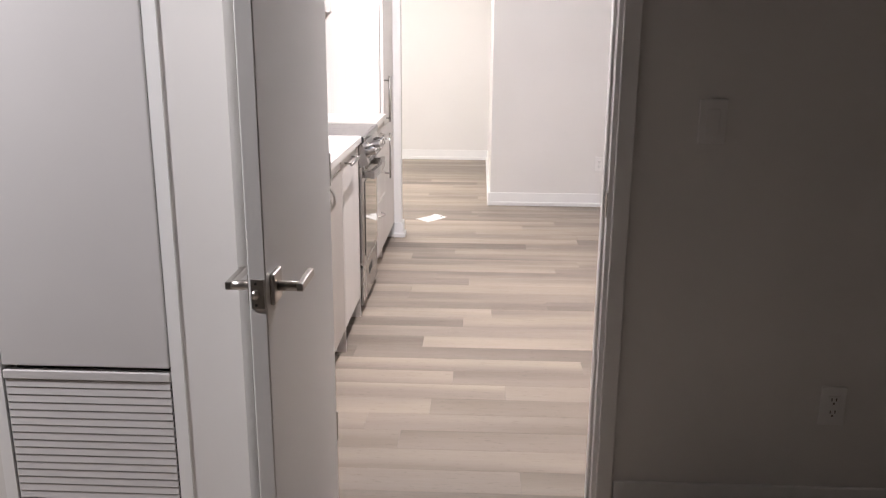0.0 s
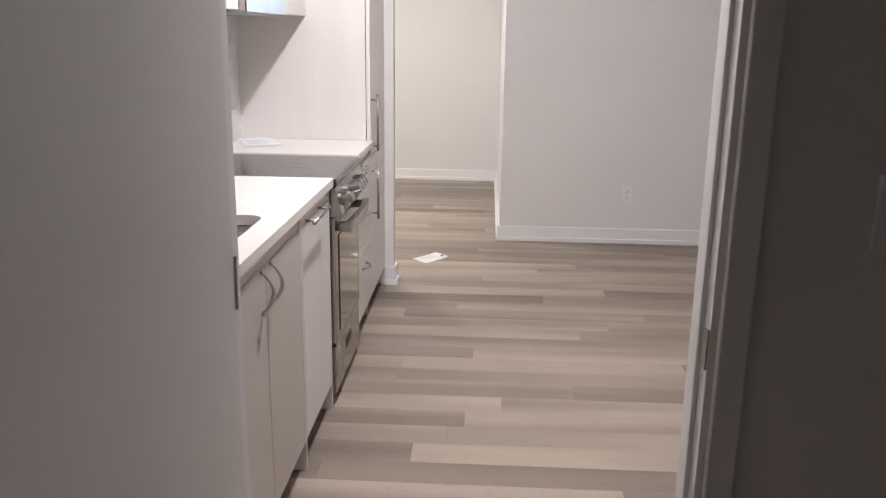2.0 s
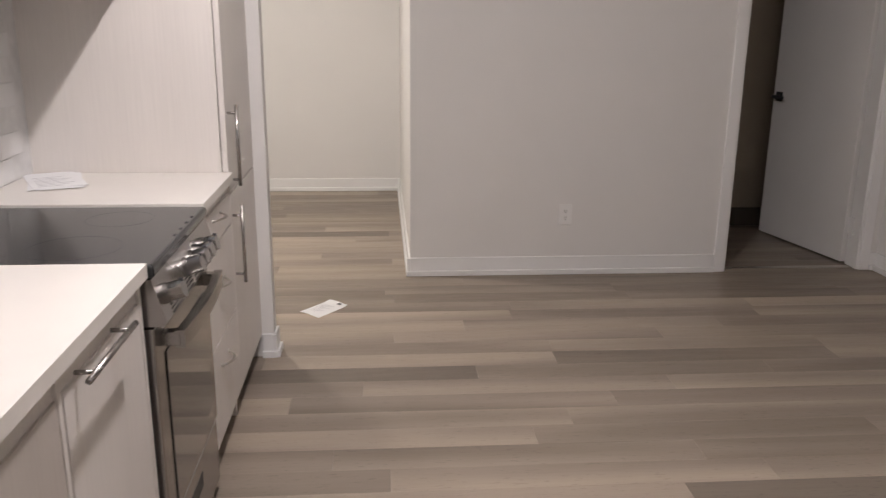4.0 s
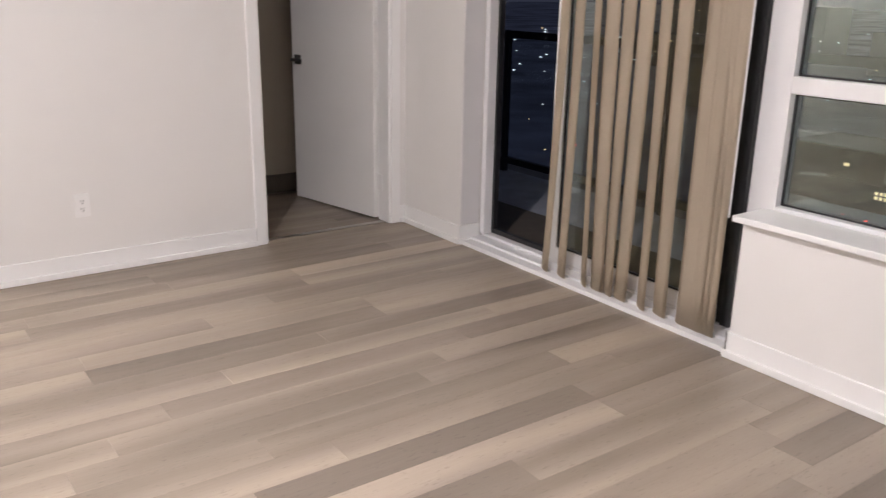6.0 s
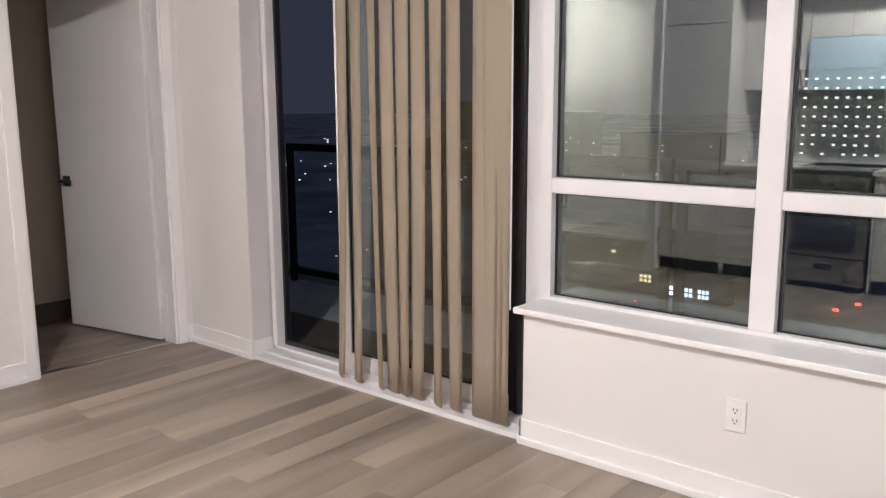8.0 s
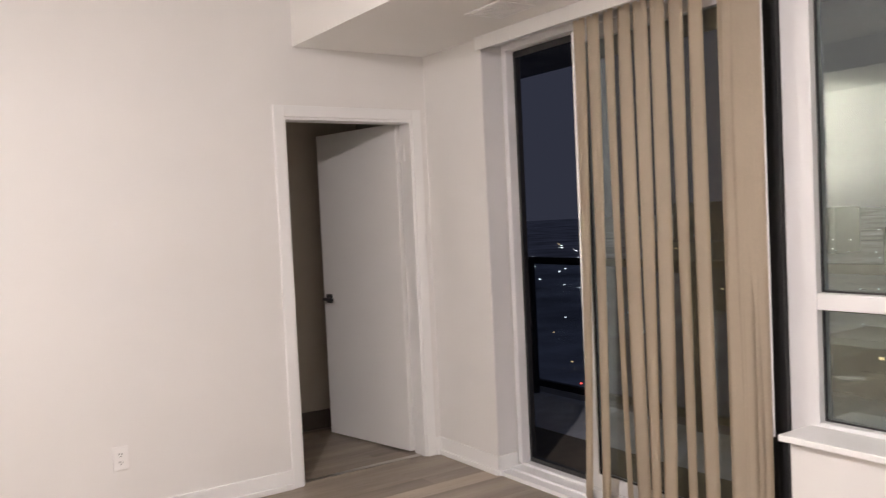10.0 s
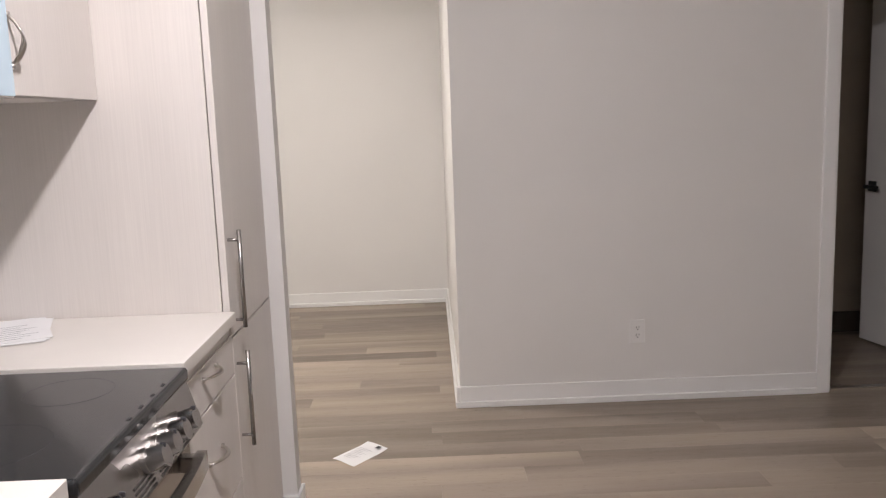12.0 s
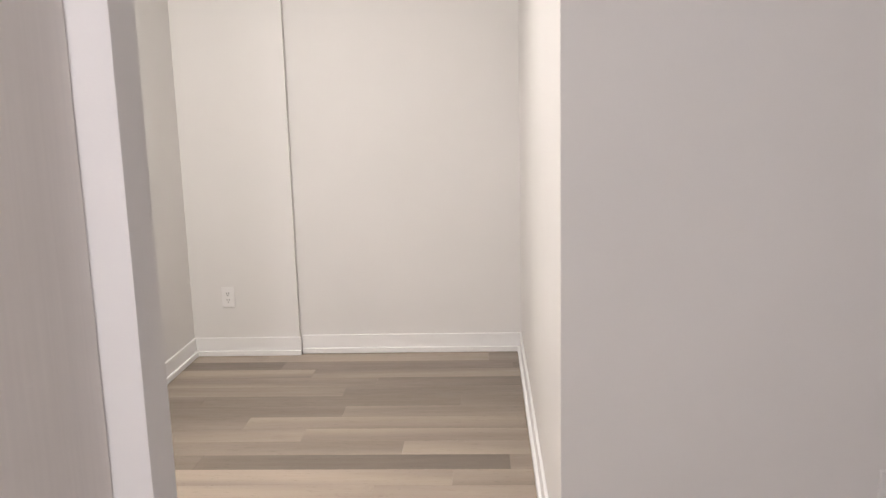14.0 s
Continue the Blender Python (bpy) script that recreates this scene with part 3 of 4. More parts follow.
for a, c in zip(rows, rows[1:]):
    for i in range(len(a)):
        j = (i + 1) % len(a)
        basin.faces.new((a[i], a[j], c[j], c[i]))
basin.faces.new(rows[-1])
sink = thing("kitchen_sink", (-0.93, -3.754, 0.671), "undermount stainless steel sink bowl in the countertop", "sink")
part("bowl", basin, STEEL, sink, smooth=True)
part("drain", rod([(-0.93, -3.754, 0.6714), (-0.93, -3.754, 0.675)], 0.045, 20), STEEL, sink)

# range
stove = thing("electric_range", (-0.96, -2.518, 0), "stainless steel range with black glass cooktop and knobs", "range")
Y0, Y1 = -2.747, -2.167
part("body", boxed(-1.27, -0.662, Y0 + 0.004, Y1 - 0.004, 0.035, 0.860, bevel=0.003), BLACK, stove, "black enamelled range body")
for y in (Y0 + 0.04, Y1 - 0.04):
    part("foot", rod([(-0.70, y, 0.0), (-0.70, y, 0.036)], 0.017, 12), BLACK, stove)
part("cooktop", boxed(-1.285, -0.627, Y0 - 0.001, Y1 + 0.001, 0.862, 0.894, bevel=0.010, segments=4), BLACKGLASS, stove, "black glass cooktop with faint burner rings")
top = stove.children[-1]
for x, y, r in ((-0.84, -2.599, 0.105), (-0.82, -2.315, 0.085)):
    part("burner_ring", rod([(x + r * math.cos(k * math.tau / 40), y + r * math.sin(k * math.tau / 40), 0.8940) for k in range(41)], 0.0003, 4), DARKINK, top)
part("rear_vent", boxed(-1.275, -1.235, Y0 + 0.02, Y1 - 0.02, 0.8942, 0.905, bevel=0.003), BLACK, stove)
panel_bm = prism(bmesh.new(), [(-0.664, 0.754), (-0.612, 0.754), (-0.606, 0.764), (-0.634, 0.861), (-0.664, 0.861)], Y0, Y1, "y")
ctl = part("control_panel", panel_bm, STEEL, stove)
tilt = Vector((0.097, 0, 0.028)).normalized()
for y in (-2.689, -2.488, -2.424, -2.360, -2.296):
    c = Vector((-0.620, y, 0.813))
    k = part("knob", rod([c, c + tilt * 0.010], 0.0245, 28), STEEL, ctl, "round stainless steel knob", smooth=False)
    part("grip", rod([c + tilt * 0.010, c + tilt * 0.013, c + tilt * 0.040, c + tilt * 0.043], 0.0215, 28), STEEL, k)
    part("knob_mark", boxed(c.x + 0.030, c.x + 0.0395, y - 0.0015, y + 0.0015, 0.840, 0.848), DARKINK, k)
for y in (-2.488, -2.424, -2.360, -2.296):
    part("label_mark", boxed(-0.644, -0.6385, y - 0.007, y + 0.007, 0.8930, 0.8952), BLACK, top)
odoor = part("oven_door", boxed(-0.662, -0.637, Y0 + 0.002, Y1 - 0.002, 0.252, 0.748, bevel=0.004), STEEL, stove)
part("window", boxed(-0.6375, -0.6335, Y0 + 0.075, Y1 - 0.075, 0.285, 0.666, bevel=0.0015), OVENGLASS, odoor, "dark mirror-like oven window")
bm = bmesh.new()
seg = []
for i in range(13):
    f = i / 12
    y = Y0 + 0.055 + f * (Y1 - Y0 - 0.11)
    bow = 0.012 * math.sin(math.pi * f)
    seg.append([bm.verts.new((x + bow, y, z)) for x, z in ((-0.607, 0.683), (-0.585, 0.683), (-0.585, 0.724), (-0.607, 0.724))])
for a, c in zip(seg, seg[1:]):
    for k in range(4):
        bm.faces.new((a[k], a[(k + 1) % 4], c[(k + 1) % 4], c[k]))
bm.faces.new(seg[0])
bm.faces.new(seg[-1])
bmesh.ops.recalc_face_normals(bm, faces=bm.faces)
oh = part("oven_handle", bm, STEEL, odoor)
for y in (Y0 + 0.07, Y1 - 0.07):
    part("handle_post", boxed(-0.637, -0.595, y - 0.016, y + 0.016, 0.687, 0.720, bevel=0.003), STEEL, oh)
for y in (-2.640, -2.520, -2.400, -2.280):
    for i in range(4):
        px, pz = -0.6065 - 0.0026 * i, 0.7665 + 0.0090 * i
        part("vent_slot", boxed(px - 0.003, px + 0.0012, y - 0.045, y + 0.045, pz - 0.0022, pz + 0.0022), SLOT, ctl)
bdr = part("bottom_drawer", boxed(-0.662, -0.641, Y0 + 0.002, Y1 - 0.002, 0.046, 0.240, bevel=0.004), STEEL, stove)
part("finger_pull", boxed(-0.6415, -0.6402, -2.523, -2.391, 0.150, 0.195, bevel=0.0006), BLACK, bdr, "dark recessed finger pull")

# upper cabinets and microwave
for y0, y1, lab in ((-2.167, -1.671, "pale laminate wall cabinet beside the tall cabinet"), (-4.338, -2.759, "pale laminate wall cabinet above the sink")):
    up = thing("wall_cabinet", (-1.12, (y0 + y1) / 2, 1.481), lab, "cabinet")
    part("body", carcass(bmesh.new(), -1.29, -0.976, y0, y1, 1.483, 2.265), LAMINATE, up)
    part("light_rail", boxed(-1.0, -0.982, y0 + 0.02, y1 - 0.02, 1.483, 1.497), LAMINATE, up)
    n = 1 if y1 - y0 < 0.610 else 3
    for i in range(n):
        a, c = y0 + (y1 - y0) * i / n, y0 + (y1 - y0) * (i + 1) / n
        d = front(up, "door", a, c, 1.481, 2.262, x=-0.955)
        bow_handle(d, (-0.955, a + 0.045, 1.542), (-0.955, a + 0.045, 1.647), (0.032, 0, 0))
oven = thing("microwave", (-1.10, -2.528, 1.472), "microwave above the range under blue protective film", "microwave")
part("body", boxed(-1.285, -0.930, -2.754, -2.172, 1.474, 1.868, bevel=0.004), STEEL, oven)
part("film", boxed(-0.9298, -0.926, -2.751, -2.176, 1.478, 1.864, bevel=0.001), FILM, oven, "pale blue protective film on the front")
part("underside_film", boxed(-1.20, -0.96, -2.741, -2.220, 1.4695, 1.4735), FILM, oven, "pale film under the microwave")
up = thing("wall_cabinet", (-1.12, -2.528, 1.872), "pale laminate wall cabinet above the microwave", "cabinet")
part("body", carcass(bmesh.new(), -1.29, -0.976, -2.757, -2.169, 1.872, 2.265), LAMINATE, up)
for a, c in ((-2.757, -2.464), (-2.464, -2.169)):
    front(up, "door", a, c, 1.872, 2.262, x=-0.955)

# vent grille in the bulkhead
vent = thing("bulkhead_grille", (-0.64, -1.513, 2.38), "dark linear air grille in the kitchen bulkhead", "vent")
part("frame", slab_of((-0.64, -0.634, -1.776, -1.263, 2.352, 2.362), (-0.64, -0.634, -1.776, -1.263, 2.418, 2.428), (-0.64, -0.634, -1.776, -1.765, 2.362, 2.418),
                      (-0.64, -0.634, -1.273, -1.263, 2.362, 2.418)), TRIM, vent)
part("backing", boxed(-0.6395, -0.6385, -1.765, -1.273, 2.362, 2.418), BLACK, vent)
for i in range(3):
    part("blade", boxed(-0.6385, -0.635, -1.765, -1.273, 2.374 + i * 0.015, 2.377 + i * 0.015), BLACK, vent)

# soffit vent
sv = thing("ceiling_vent", (2.47, -1.10, SOFFIT), "white square supply vent in the dropped ceiling", "vent")
part("frame", slab_of((2.36, 2.58, -1.235, -1.215, SOFFIT - 0.006, SOFFIT), (2.36, 2.58, -0.985, -0.965, SOFFIT - 0.006, SOFFIT),
                      (2.36, 2.38, -1.215, -0.985, SOFFIT - 0.006, SOFFIT), (2.56, 2.58, -1.215, -0.985, SOFFIT - 0.006, SOFFIT)), TRIM, sv)
# near-black sheet in place of the shade behind the blades
part("backing", boxed(2.38, 2.56, -1.215, -0.985, SOFFIT - 0.0015, SOFFIT - 0.0005), DARK, sv)
for i in range(9):
    y = -1.205 + i * 0.0255
    part("blade", boxed(2.38, 2.56, y - 0.009, y + 0.007, SOFFIT - 0.005, SOFFIT - 0.002), TRIM, sv)

# lamps that light the rooms; the bedroom fixture is an unseen addition
for place, zc, lab in (((-0.17, -2.95), CEIL, "flush round ceiling light in the living room"), ((-1.50, 0.45), DEN, "flush round ceiling light in the den"),
                       ((-2.12, -5.590), 2.55, "added unseen ceiling light above the closet spot")):
    ob = thing("ceiling_light", (place[0], place[1], zc), lab, "ceiling light")
    x, y = place
    part("base", rod([(x, y, zc), (x, y, zc - 0.028)], 0.15, 32), TRIM, ob)
    part("diffuser", rod([(x, y, zc - 0.028), (x, y, zc - 0.040), (x, y, zc - 0.046)], 0.135, 32), DIFFUSER, ob)

# papers
doc = thing("paper_sheet", (-0.43, -0.52, 0.002), "white printed sheet lying on the floor", "paper")
bm = bmesh.new()
bmesh.ops.create_grid(bm, x_segments=10, y_segments=8, size=0.5)
corner = [Vector((-0.547, -0.560)), Vector((-0.449, -0.650)), Vector((-0.316, -0.482)), Vector((-0.410, -0.398))]


def on_sheet(u, v, z=0.002):
    p = corner[0].lerp(corner[1], u).lerp(corner[3].lerp(corner[2], u), v)
    return p.x, p.y, z


for v in bm.verts:
    u, w = v.co.x + 0.5, v.co.y + 0.5
    v.co = Vector(on_sheet(u, w, 0.0022 + 0.006 * max(0, w - 0.7) ** 2 * 10 + 0.002 * math.sin(5 * u)))
bmesh.ops.solidify(bm, geom=bm.faces[:], thickness=0.0006)
part("sheet", bm, PAPER, doc)
bm = bmesh.new()
for i in range(9):
    a = 0.20 + i * 0.06
    for s, e in ((0.15, 0.50 + 0.25 * ((i * 7) % 3) / 2),):
        q = [bm.verts.new(on_sheet(u, w, 0.0062)) for u, w in ((s, a), (e, a), (e, a + 0.012), (s, a + 0.012))]
        bm.faces.new(q)
part("printed_lines", bm, INK, doc)
bm = bmesh.new()
q = [bm.verts.new(on_sheet(u, w, 0.0085)) for u, w in ((0.62, 0.84), (0.80, 0.84), (0.80, 0.95), (0.62, 0.95))]
bm.faces.new(q)
part("dark_stamp", bm, DARKINK, doc, "small dark printed block")

pile = thing("paper_stack", (-1.15, -1.835, TOP), "small stack of white papers on the countertop", "paper")
for i, (dx, dy, turn) in enumerate(((0, 0, 24), (0.006, -0.012, 20), (-0.004, 0.006, 28))):
    m = pose(-1.165 + dx, -1.817 + dy, TOP + 0.0012 + 0.0012 * i, 0, 0, turn)
    bm = boxed(-0.078, 0.078, -0.135, 0.135, 0, 0.001)
    bm.transform(m)
    part("sheet", bm, PAPER, pile)
bm = bmesh.new()
for i in range(8):
    block(bm, -0.06, 0.01 + 0.04 * (i % 3) / 2, -0.11 + i * 0.022, -0.107 + i * 0.022, 0.0011, 0.0014)
bm.transform(pose(-1.169, -1.810, TOP + 0.0036, 0, 0, 28))
part("printed_lines", bm, INK, pile)

# ---- window wall ----
single("window_sill", boxed(2.700, 2.905, -4.340, -2.345, 0.557, 0.582, bevel=0.004), TRIM, "white painted window sill board", "sill", kind="structure")
win = thing("window_1", (2.95, -3.3, 0.576), "white vinyl window with dark night view and reflections", "window", kind="structure")
WX0, WX1 = 2.905, 2.985
for b in ((WX0, WX1, -2.388, -2.266, 0.536, 2.37), (WX0, WX1, -3.305, -3.214, 0.597, 2.33), (WX0, WX1, -4.340, -4.270, 0.576, 2.37),
          (WX0, WX1, -4.270, -2.388, 0.536, 0.597), (WX0, WX1, -4.270, -2.388, 2.33, 2.37)):
    part("window_frame", boxed(*b, bevel=0.004), VINYL, win)
for y0, y1 in ((-3.214, -2.388), (-4.270, -3.305)):
    part("transom", boxed(WX0, WX1 - 0.002, y0, y1, 1.028, 1.092, bevel=0.005), VINYL, win)
    for z0, z1 in ((0.597, 1.028), (1.092, 2.33)):
        part("pane", boxed(2.950, 2.956, y0 + 0.004, y1 - 0.004, z0 + 0.004, z1 - 0.004), GLASS, win).visible_shadow = False
        part("gasket", slab_of((2.940, 2.949, y0, y0 + 0.007, z0, z1), (2.940, 2.949, y1 - 0.007, y1, z0, z1),
                               (2.940, 2.949, y0 + 0.007, y1 - 0.007, z0, z0 + 0.007), (2.940, 2.949, y0 + 0.007, y1 - 0.007, z1 - 0.007, z1)), BLACK, win)

slide = thing("sliding_door", (2.93, -1.4, 0), "white vinyl sliding balcony door with dark glass", "door", kind="structure")
part("sill_track", slab_of((2.755, 2.90, -2.350, -0.575, 0.0, 0.022), (2.82, 2.90, -2.350, -0.575, 0.022, 0.034), (2.90, 2.99, -2.262, -0.575, 0.0, 0.048)), VINYL, slide)
part("jamb", boxed(2.885, 2.99, -0.605, -0.570, 0.048, 2.37, bevel=0.004), VINYL, slide)
# black on this jamb stands for the dark gap beside the vanes
part("jamb", boxed(2.885, 2.99, -2.263, -2.216, 0.048, 2.334, bevel=0.004), BLACK, slide, "inner jamb coloured black for the dark gap by the blind")
part("head", boxed(2.885, 2.99, -2.263, -0.600, 2.335, 2.37, bevel=0.004), VINYL, slide)
part("screen_frame", slab_of((2.942, 2.975, -0.622, -0.601, 0.05, 2.334), (2.942, 2.975, -1.16, -0.622, 0.05, 0.075), (2.942, 2.975, -1.16, -0.622, 2.30, 2.334)), BLACK, slide,
            "black screen frame in the open half of the door")
# thin sheet, slightly greyer than the wall paint
part("jamb_liner", boxed(2.758, 2.884, -0.5595, -0.5565, 0.11, 2.334), LINER, slide, "thin grey liner on the door recess face")
move = part("sliding_panel", slab_of((2.900, 2.940, -1.190, -1.118, 0.05, 2.334), (2.900, 2.940, -2.185, -1.190, 0.05, 0.12), (2.900, 2.940, -2.185, -1.190, 2.27, 2.334)), VINYL, slide)
part("pane", boxed(2.917, 2.923, -2.185, -1.190, 0.12, 2.27), GLASS, move).visible_shadow = False
# stile blackened too, so the gap beside the vanes stays dark
part("rear_stile", boxed(2.902, 2.938, -2.215, -2.186, 0.05, 2.334), BLACK, move, "rear stile coloured black for the dark gap by the blind")
part("gasket", slab_of((2.908, 2.916, -2.185, -1.190, 0.12, 0.128), (2.908, 2.916, -1.198, -1.190, 0.128, 2.262), (2.908, 2.916, -2.185, -2.177, 0.128, 2.262)), BLACK, move)
part("pull_handle", rod([(2.900, -1.152, 0.935), (2.880, -1.152, 0.945), (2.876, -1.152, 0.99), (2.880, -1.152, 1.035), (2.900, -1.152, 1.045)], 0.008, 10), VINYL, move,
            "white moulded pull handle", smooth=True)

# vertical blind
single("blind_valance", boxed(2.722, 2.734, -4.330, -0.548, 2.335, SOFFIT, bevel=0.002), TRIM, "white valance board below the dropped ceiling", "valance", kind="structure")
blind = thing("vertical_blind", (2.80, -1.8, 2.34), "beige fabric vertical blind drawn partly aside", "blind")
part("headrail", boxed(2.775, 2.815, -2.31, -0.60, 2.352, 2.385, bevel=0.004), VINYL, blind)


def vane(y, turn, lean_x=0.0, lean_y=0.0, sway=0.0, phase=0.0):
    """One fabric strip, slightly cupped, hanging with a small sway."""
    bm = bmesh.new()
    grid = []
    for j in range(15):
        f = j / 14
        z = 2.350 - f * 2.322
        a = radians(turn + 10 * math.sin(2.2 * f + phase))
        cx = 2.795 + lean_x * f + 0.35 * sway * math.sin(2.6 * f + phase) * f
        cy = y + lean_y * f * f + sway * math.sin(3.0 * f + phase) * f
        row = []
        for k in range(5):
            u = (k / 4 - 0.5) * 0.089
            cup = 0.006 * (1 - (2 * k / 4 - 1) ** 2)
            row.append(bm.verts.new((cx + math.cos(a) * u - math.sin(a) * cup, cy + math.sin(a) * u + math.cos(a) * cup, z)))
        grid.append(row)
    for r, s in zip(grid, grid[1:]):
        for k in range(4):
            bm.faces.new((r[k], r[k + 1], s[k + 1], s[k]))
    bmesh.ops.solidify(bm, geom=bm.faces[:], thickness=0.0009)
    ob = part("vane", bm, FABRIC, blind, smooth=True)
    part("carrier", boxed(2.788, 2.802, y - 0.006, y + 0.006, 2.340, 2.356), VINYL, ob)
    hem = bmesh.new()
    for k in range(5):
        u = (k / 4 - 0.5) * 0.078
        tube(hem, [Vector((cx + math.cos(a) * u, cy + math.sin(a) * u, 0.028)), Vector((cx + math.cos(a) * u, cy + math.sin(a) * u, 0.033))], 0.0022, 6)
    block(hem, cx - 0.003, cx + 0.003, cy - 0.012, cy + 0.012, 0.024, 0.030)
    part("weight_clip", hem, VINYL, ob, "white bottom weight clip")
    return ob


rnd = random.Random(5)
for i, y in enumerate((-1.285, -1.375, -1.475, -1.57, -1.665, -1.76, -1.86, -1.96)):
    vane(y, 76 + rnd.uniform(-6, 6), 0, (0.06, 0.03, -0.03, -0.02, 0, 0.015, 0, -0.01)[i], rnd.uniform(-0.012, 0.012), rnd.uniform(0, 3))
for i in range(11):
    vane(-2.110 - 0.0112 * i, 86 + rnd.uniform(-3, 3), 0, 0, rnd.uniform(-0.006, 0.006), rnd.uniform(0, 3))
part("control_wand", rod([(2.765, -2.285, 2.34), (2.765, -2.287, 1.2), (2.765, -2.286, 0.55)], 0.004, 8), LINER, blind, "thin grey control wand")

# ---- balcony ----
single("balcony_floor", boxed(3.0, 4.75, -5.910, 1.9, -0.16, -0.035, bevel=0.01), CONCRETE, "dark concrete balcony slab", "balcony", kind="structure")
single("balcony_ceiling", boxed(3.0, 4.75, -5.910, 1.9, 2.62, 2.80), CONCRETE, "underside of the balcony above", "ceiling", kind="structure")
bm = bmesh.new()
bmesh.ops.create_grid(bm, x_segments=26, y_segments=70, size=0.5)
for v in bm.verts:
    x, y = 3.04 + (v.co.x + 0.5) * 1.35, -3.0 + (v.co.y + 0.5) * 4.4
    v.co = Vector((x, y, -0.034 + max(0.001, 0.006 + 0.014 * noise.noise(Vector((x * 1.9, y * 1.3, 2))))))
single("balcony_snow", bm, SNOW, "thin patchy snow on the balcony slab", "snow", kind="stuff", smooth=True)
single("exterior_wall", slab_of((3.004, 3.06, 0.0, 3.4, -0.05, 2.62)), FACADE, "dark outer wall beside the balcony", "wall", kind="structure")
rail = thing("balcony_railing", (4.35, -1.5, -0.035), "black metal balcony railing with glass infill panels", "railing")
for y0, y1 in ((-0.60, 1.01), (-2.25, -0.64), (-3.89, -2.29), (-5.410, -3.90)):
    p = part("panel_frame", slab_of((4.32, 4.36, y1 - 0.05, y1, -0.035, 1.085), (4.32, 4.36, y0, y0 + 0.05, -0.035, 1.085), (4.32, 4.36, y0 + 0.05, y1 - 0.05, 1.03, 1.085),
                                    (4.32, 4.36, y0 + 0.05, y1 - 0.05, 0.045, 0.095)), BLACK, rail)
    part("pane", boxed(4.338, 4.344, y0 + 0.05, y1 - 0.05, 0.095, 1.03), RAILGLASS, p).visible_shadow = False

# ---- night city ----
single("ground", boxed(-400, 2500, -2500, 2500, -38, -36), GROUND, "dark city ground far below, faintly lit", "ground", kind="structure")
rnd = random.Random(11)


def city_building(x, y, w, dpt, top, floors, lit, glow_mat, label, pitch=3.0):
    ob = thing("city_building", (x, y, -36), label, "building", "far city buildings")
    part("wall", boxed(x, x + dpt, y - w / 2, y + w / 2, -36, top), FACADE, ob)
    part("roof", boxed(x - 0.3, x + dpt + 0.3, y - w / 2 - 0.3, y + w / 2 + 0.3, top, top + 0.8), FACADE, ob)
    bm = bmesh.new()
    cols = int(w / 3.2)
    for f in range(floors):
        z = top - 2.6 - f * pitch
        if z < -35:
            break
        for c in range(cols):
            if rnd.random() < lit:
                yy = y - w / 2 + (c + 0.5) * w / cols
                block(bm, x - 0.25, x - 0.05, yy - 0.45, yy + 0.45, z, z + 0.5)
    if len(bm.verts):
        tagged(part("lit_windows", bm, glow_mat, ob, "rows of lit windows"), kind="stuff")
    return ob


city_building(288, 28, 120, 30, 11, 9, 0.9, WHITEGLOW, "long office block with rows of lit windows")
city_building(420, 190, 60, 30, -16, 14, 0.07, WARMGLOW, "dark tower with few lit windows")
city_building(520, 330, 50, 30, -6, 20, 0.10, WHITEGLOW, "dark tower with few lit windows")
city_building(360, 300, 46, 24, -20, 8, 0.15, WARMGLOW, "low dark block with few lit windows")
city_building(640, 520, 44, 30, 2, 24, 0.08, WARMGLOW, "tall dark tower far off")
city_building(240, 175, 40, 20, -20, 4, 0.1, WARMGLOW, "low building with warm lit windows")
city_building(150, 75, 26, 16, -26, 3, 0.1, WARMGLOW, "low building with warm lit windows")
for mat, n, lo, hi, size, lab in ((COOLGLOW, 260, 230, 900, 0.7, "white street lights of the night city"), (WARMGLOW, 70, 160, 900, 0.6, "amber street lights of the night city"),
                                  (REDGLOW, 16, 110, 260, 0.7, "red tail lights on a far road")):
    bm = bmesh.new()
    for _ in range(n):
        dist, head = lo * (hi / lo) ** rnd.random(), radians(rnd.uniform(24, 82))
        x, y = dist * math.sin(head), -4 + dist * math.cos(head)
        s = 0.75 * size * (0.4 + rnd.random()) * (0.2 + dist / 600)
        z = -35 + rnd.uniform(0, 10)
        block(bm, x - s / 2, x + s / 2, y - s * 0.7, y + s * 0.7, z, z + s * 0.5)
    single("city_lights", bm, mat, lab, "lights", kind="stuff")
court = thing("forecourt_building", (150, 62, -36), "low far building with bright cool shop fronts", "building")
part("wall", boxed(149, 172, 52, 80, -36, -31.5), FACADE, court)
part("roof", boxed(148.6, 172.4, 51.6, 80.4, -31.5, -31), FACADE, court)
for y0, y1, z0, z1, mat in ((62.9, 65.7, -35.4, -33.4, COOLGLOW), (59.0, 61.7, -35.4, -33.4, COOLGLOW), (55.8, 58.1, -35.4, -33.4, COOLGLOW), (67.5, 70.2, -33.6, -31.9, WARMGLOW)):
    shop = part("shop_front", boxed(148.80, 148.95, y0, y1, z0, z1), FACADE, court)
    for r in range(2):
        for c in range(3):
            a, e = y0 + (c + 0.12) * (y1 - y0) / 3, z0 + (r + 0.12) * (z1 - z0) / 2
            part("pane", boxed(148.70, 148.79, a, a + 0.22 * (y1 - y0), e, e + 0.34 * (z1 - z0)), mat, shop, "bright lit shop window")
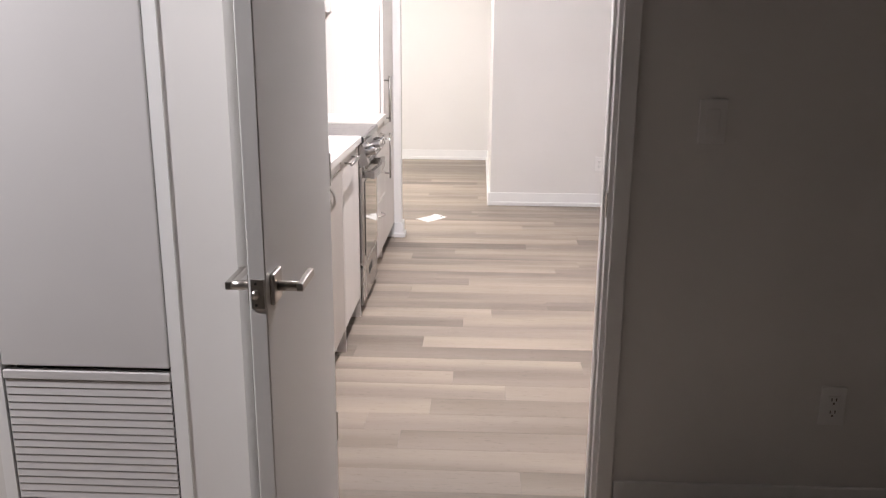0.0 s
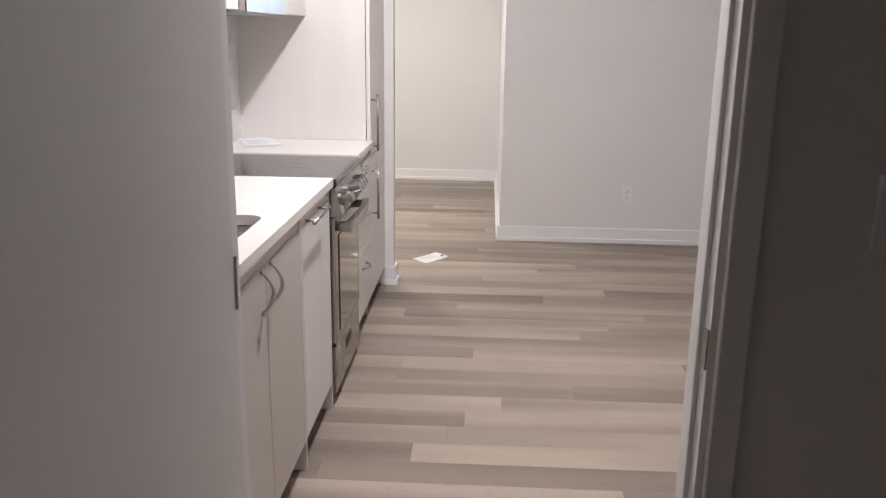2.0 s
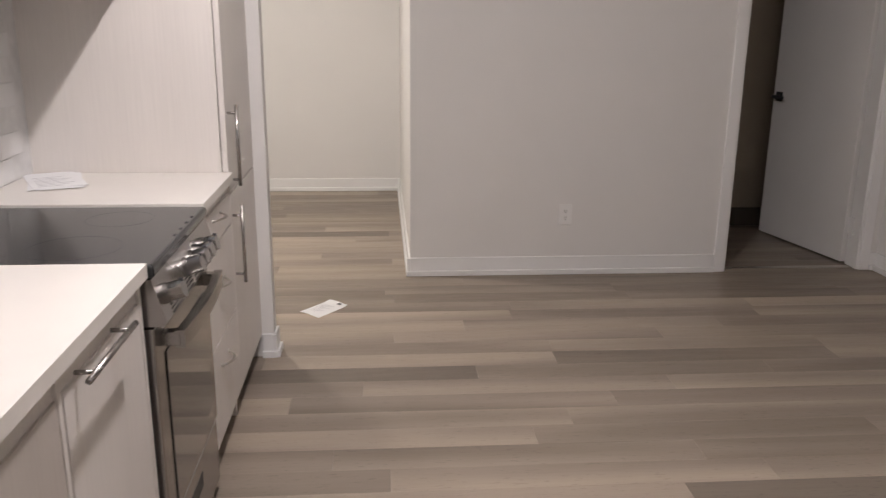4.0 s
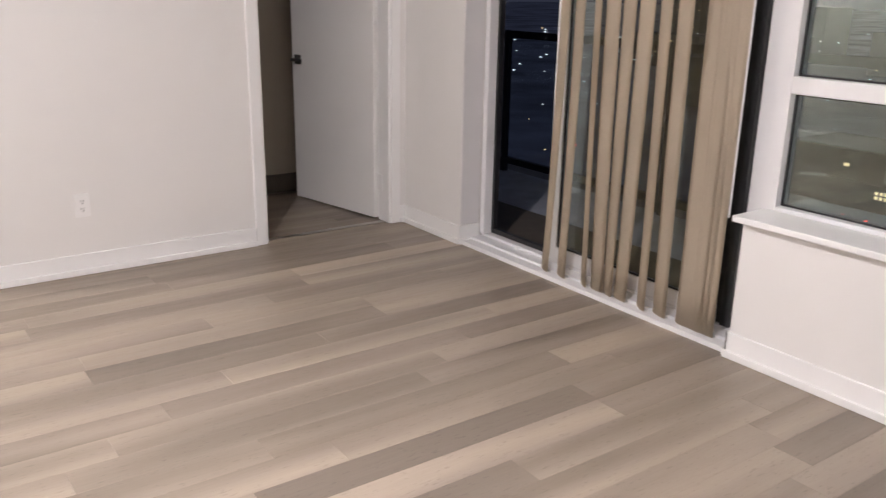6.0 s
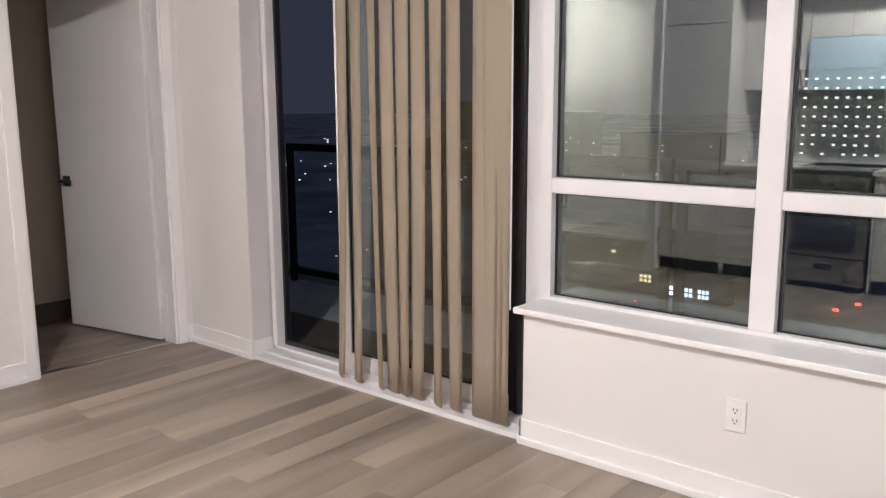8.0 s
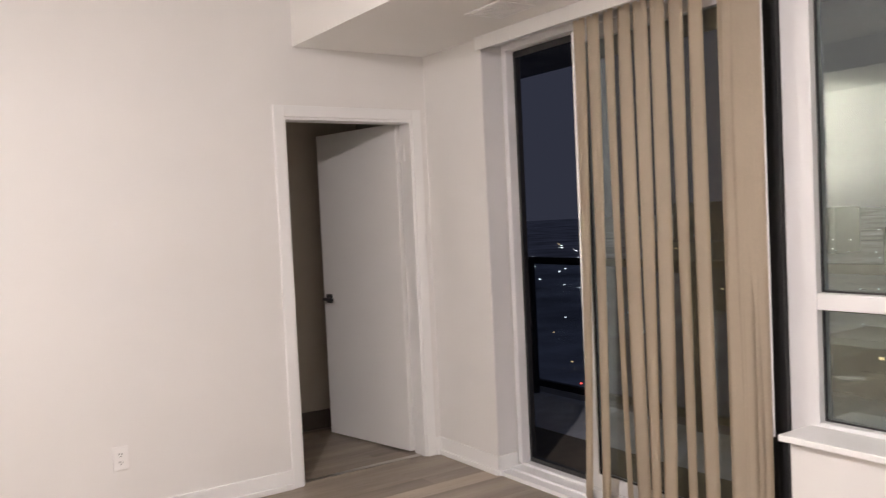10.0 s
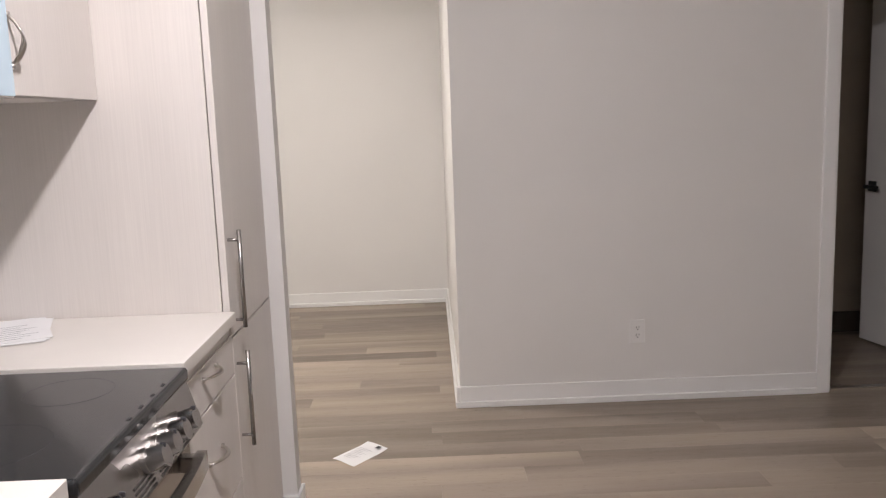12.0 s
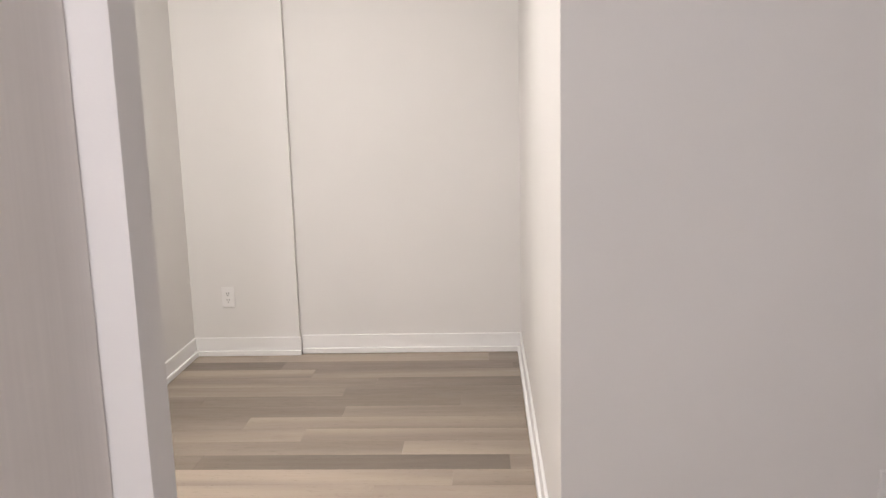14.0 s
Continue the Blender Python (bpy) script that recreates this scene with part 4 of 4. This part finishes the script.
for x, y in ((155.6, 35.3), (162.5, 33.3)):
    single("tail_light", boxed(x, x + 0.4, y - 0.5, y + 0.5, -35.5, -35.0, bevel=0.05), REDGLOW, "red tail light of a far car", "light", "far tail lights")

# ---- floor planks, kitchen tiles ----
# joints known along rows counted southwards from the doorway wall; other rows are laid at random
W, L, START = 0.1357, 1.240, 0.0940
# row -> (place of a joint, tones of the boards from the one before that joint on)
ROWS = {3: (1.16, "13"), 4: (1.75, "20"), 5: (0.49, "02"), 6: (0.246, "022"), 7: (1.15, "21"), 8: (1.85, "12"), 9: (0.60, "13"), 10: (0.246, "312"),
        11: (1.02, "20"), 12: (-0.49, "022"), 13: (0.543, "102"), 14: (0.390, "113"), 16: (-0.12, "301"), 17: (-0.435, "0123"), 19: (1.53, "21"),
        20: (0.0, "01"), 22: (-0.20, "20"), 25: (0.38, "02"), 27: (0.045, "02"), 28: (-0.245, "01"), 29: (-0.473, "02"), -5: (-0.60, "02"),
        -6: (-0.31, "01"), -8: (-0.524, "10"), -10: (-1.25, "21"), -11: (-0.835, "20"), -12: (-0.30, "13"), -14: (-0.735, "13")}
floor = thing("floor", (0, 0, 0), "greyed oak vinyl plank floor", "floor", kind="structure")
SHARED = {}


def board(x0, x1, y0, y1, tone):
    key = (round(x1 - x0, 3), round(y1 - y0, 3), tone)
    if key not in SHARED:
        w, d = x1 - x0, y1 - y0
        bm = bmesh.new()
        lowv = [bm.verts.new(p) for p in ((0, 0, -0.008), (w, 0, -0.008), (w, d, -0.008), (0, d, -0.008))]
        g, h = 0.0001, 0.0006
        mid = [bm.verts.new(p) for p in ((g, g, -0.0006), (w - g, g, -0.0006), (w - g, d - g, -0.0006), (g, d - g, -0.0006))]
        top_ = [bm.verts.new(p) for p in ((h, h, 0), (w - h, h, 0), (w - h, d - h, 0), (h, d - h, 0))]
        for a, c in ((lowv, mid), (mid, top_)):
            for i in range(4):
                bm.faces.new((a[i], a[(i + 1) % 4], c[(i + 1) % 4], c[i]))
        bm.faces.new(top_)
        bmesh.ops.recalc_face_normals(bm, faces=bm.faces)
        SHARED[key] = mesh_of("plank", bm, BOARDS[tone])
    ob = new("plank", SHARED[key])
    ob.location = (x0, y0, 0)
    ob.parent = floor


rnd = random.Random(21)
for k in range(-26, 63):
    y1 = START - W * k
    y0 = y1 - W
    if k < 0:
        rooms = [(-1.83, 0.02)] + ([(0.03, 2.88)] if y0 > -0.02 else [(0.02, 2.86)])
    elif y1 > -1.1:
        rooms = [(-1.83, 2.86)]
    elif y1 > -4.360:
        rooms = [(-1.30, 2.86)]
    else:
        rooms = [(-2.32, 2.72)]
    joint, tones = ROWS.get(k, (rnd.uniform(0, L), ""))
    for lo, hi in rooms:
        n = math.floor((lo - joint) / L)
        while joint + n * L < hi:
            a, c = max(lo, joint + n * L), min(hi, joint + (n + 1) * L)
            if c - a > 0.01:
                tone = int(tones[n + 1]) if 0 <= n + 1 < len(tones) else rnd.choice((0, 1, 1, 1, 2, 2, 3))
                board(a, c, y0, y1, tone)
            n += 1

splash = single("backsplash", boxed(-1.2955, -1.288, -2.892, -1.6705, 0.901, 1.481), GROUT, "white tiled backsplash with grey grout lines", "backsplash", kind="structure")
tile_mesh = mesh_of("tile", boxed(0, 0.004, 0.0, 0.1505, 0.0, 0.0725, bevel=0.001, segments=1), TILE)
for r in range(7):
    z = 0.904 + r * 0.0755
    for c in range(-1, 8):
        y = -2.892 + c * 0.1535 + (0.077 if r % 2 else 0)
        if y < -2.896 or y + 0.1505 > -1.670 or z + 0.0725 > 1.484 or (1.03 < z + 0.04 < 1.18 and -2.010 < y + 0.075 < -1.870):
            continue
        t = new("tile", tile_mesh)
        t.location = (-1.288, y, z)
        t.parent = splash
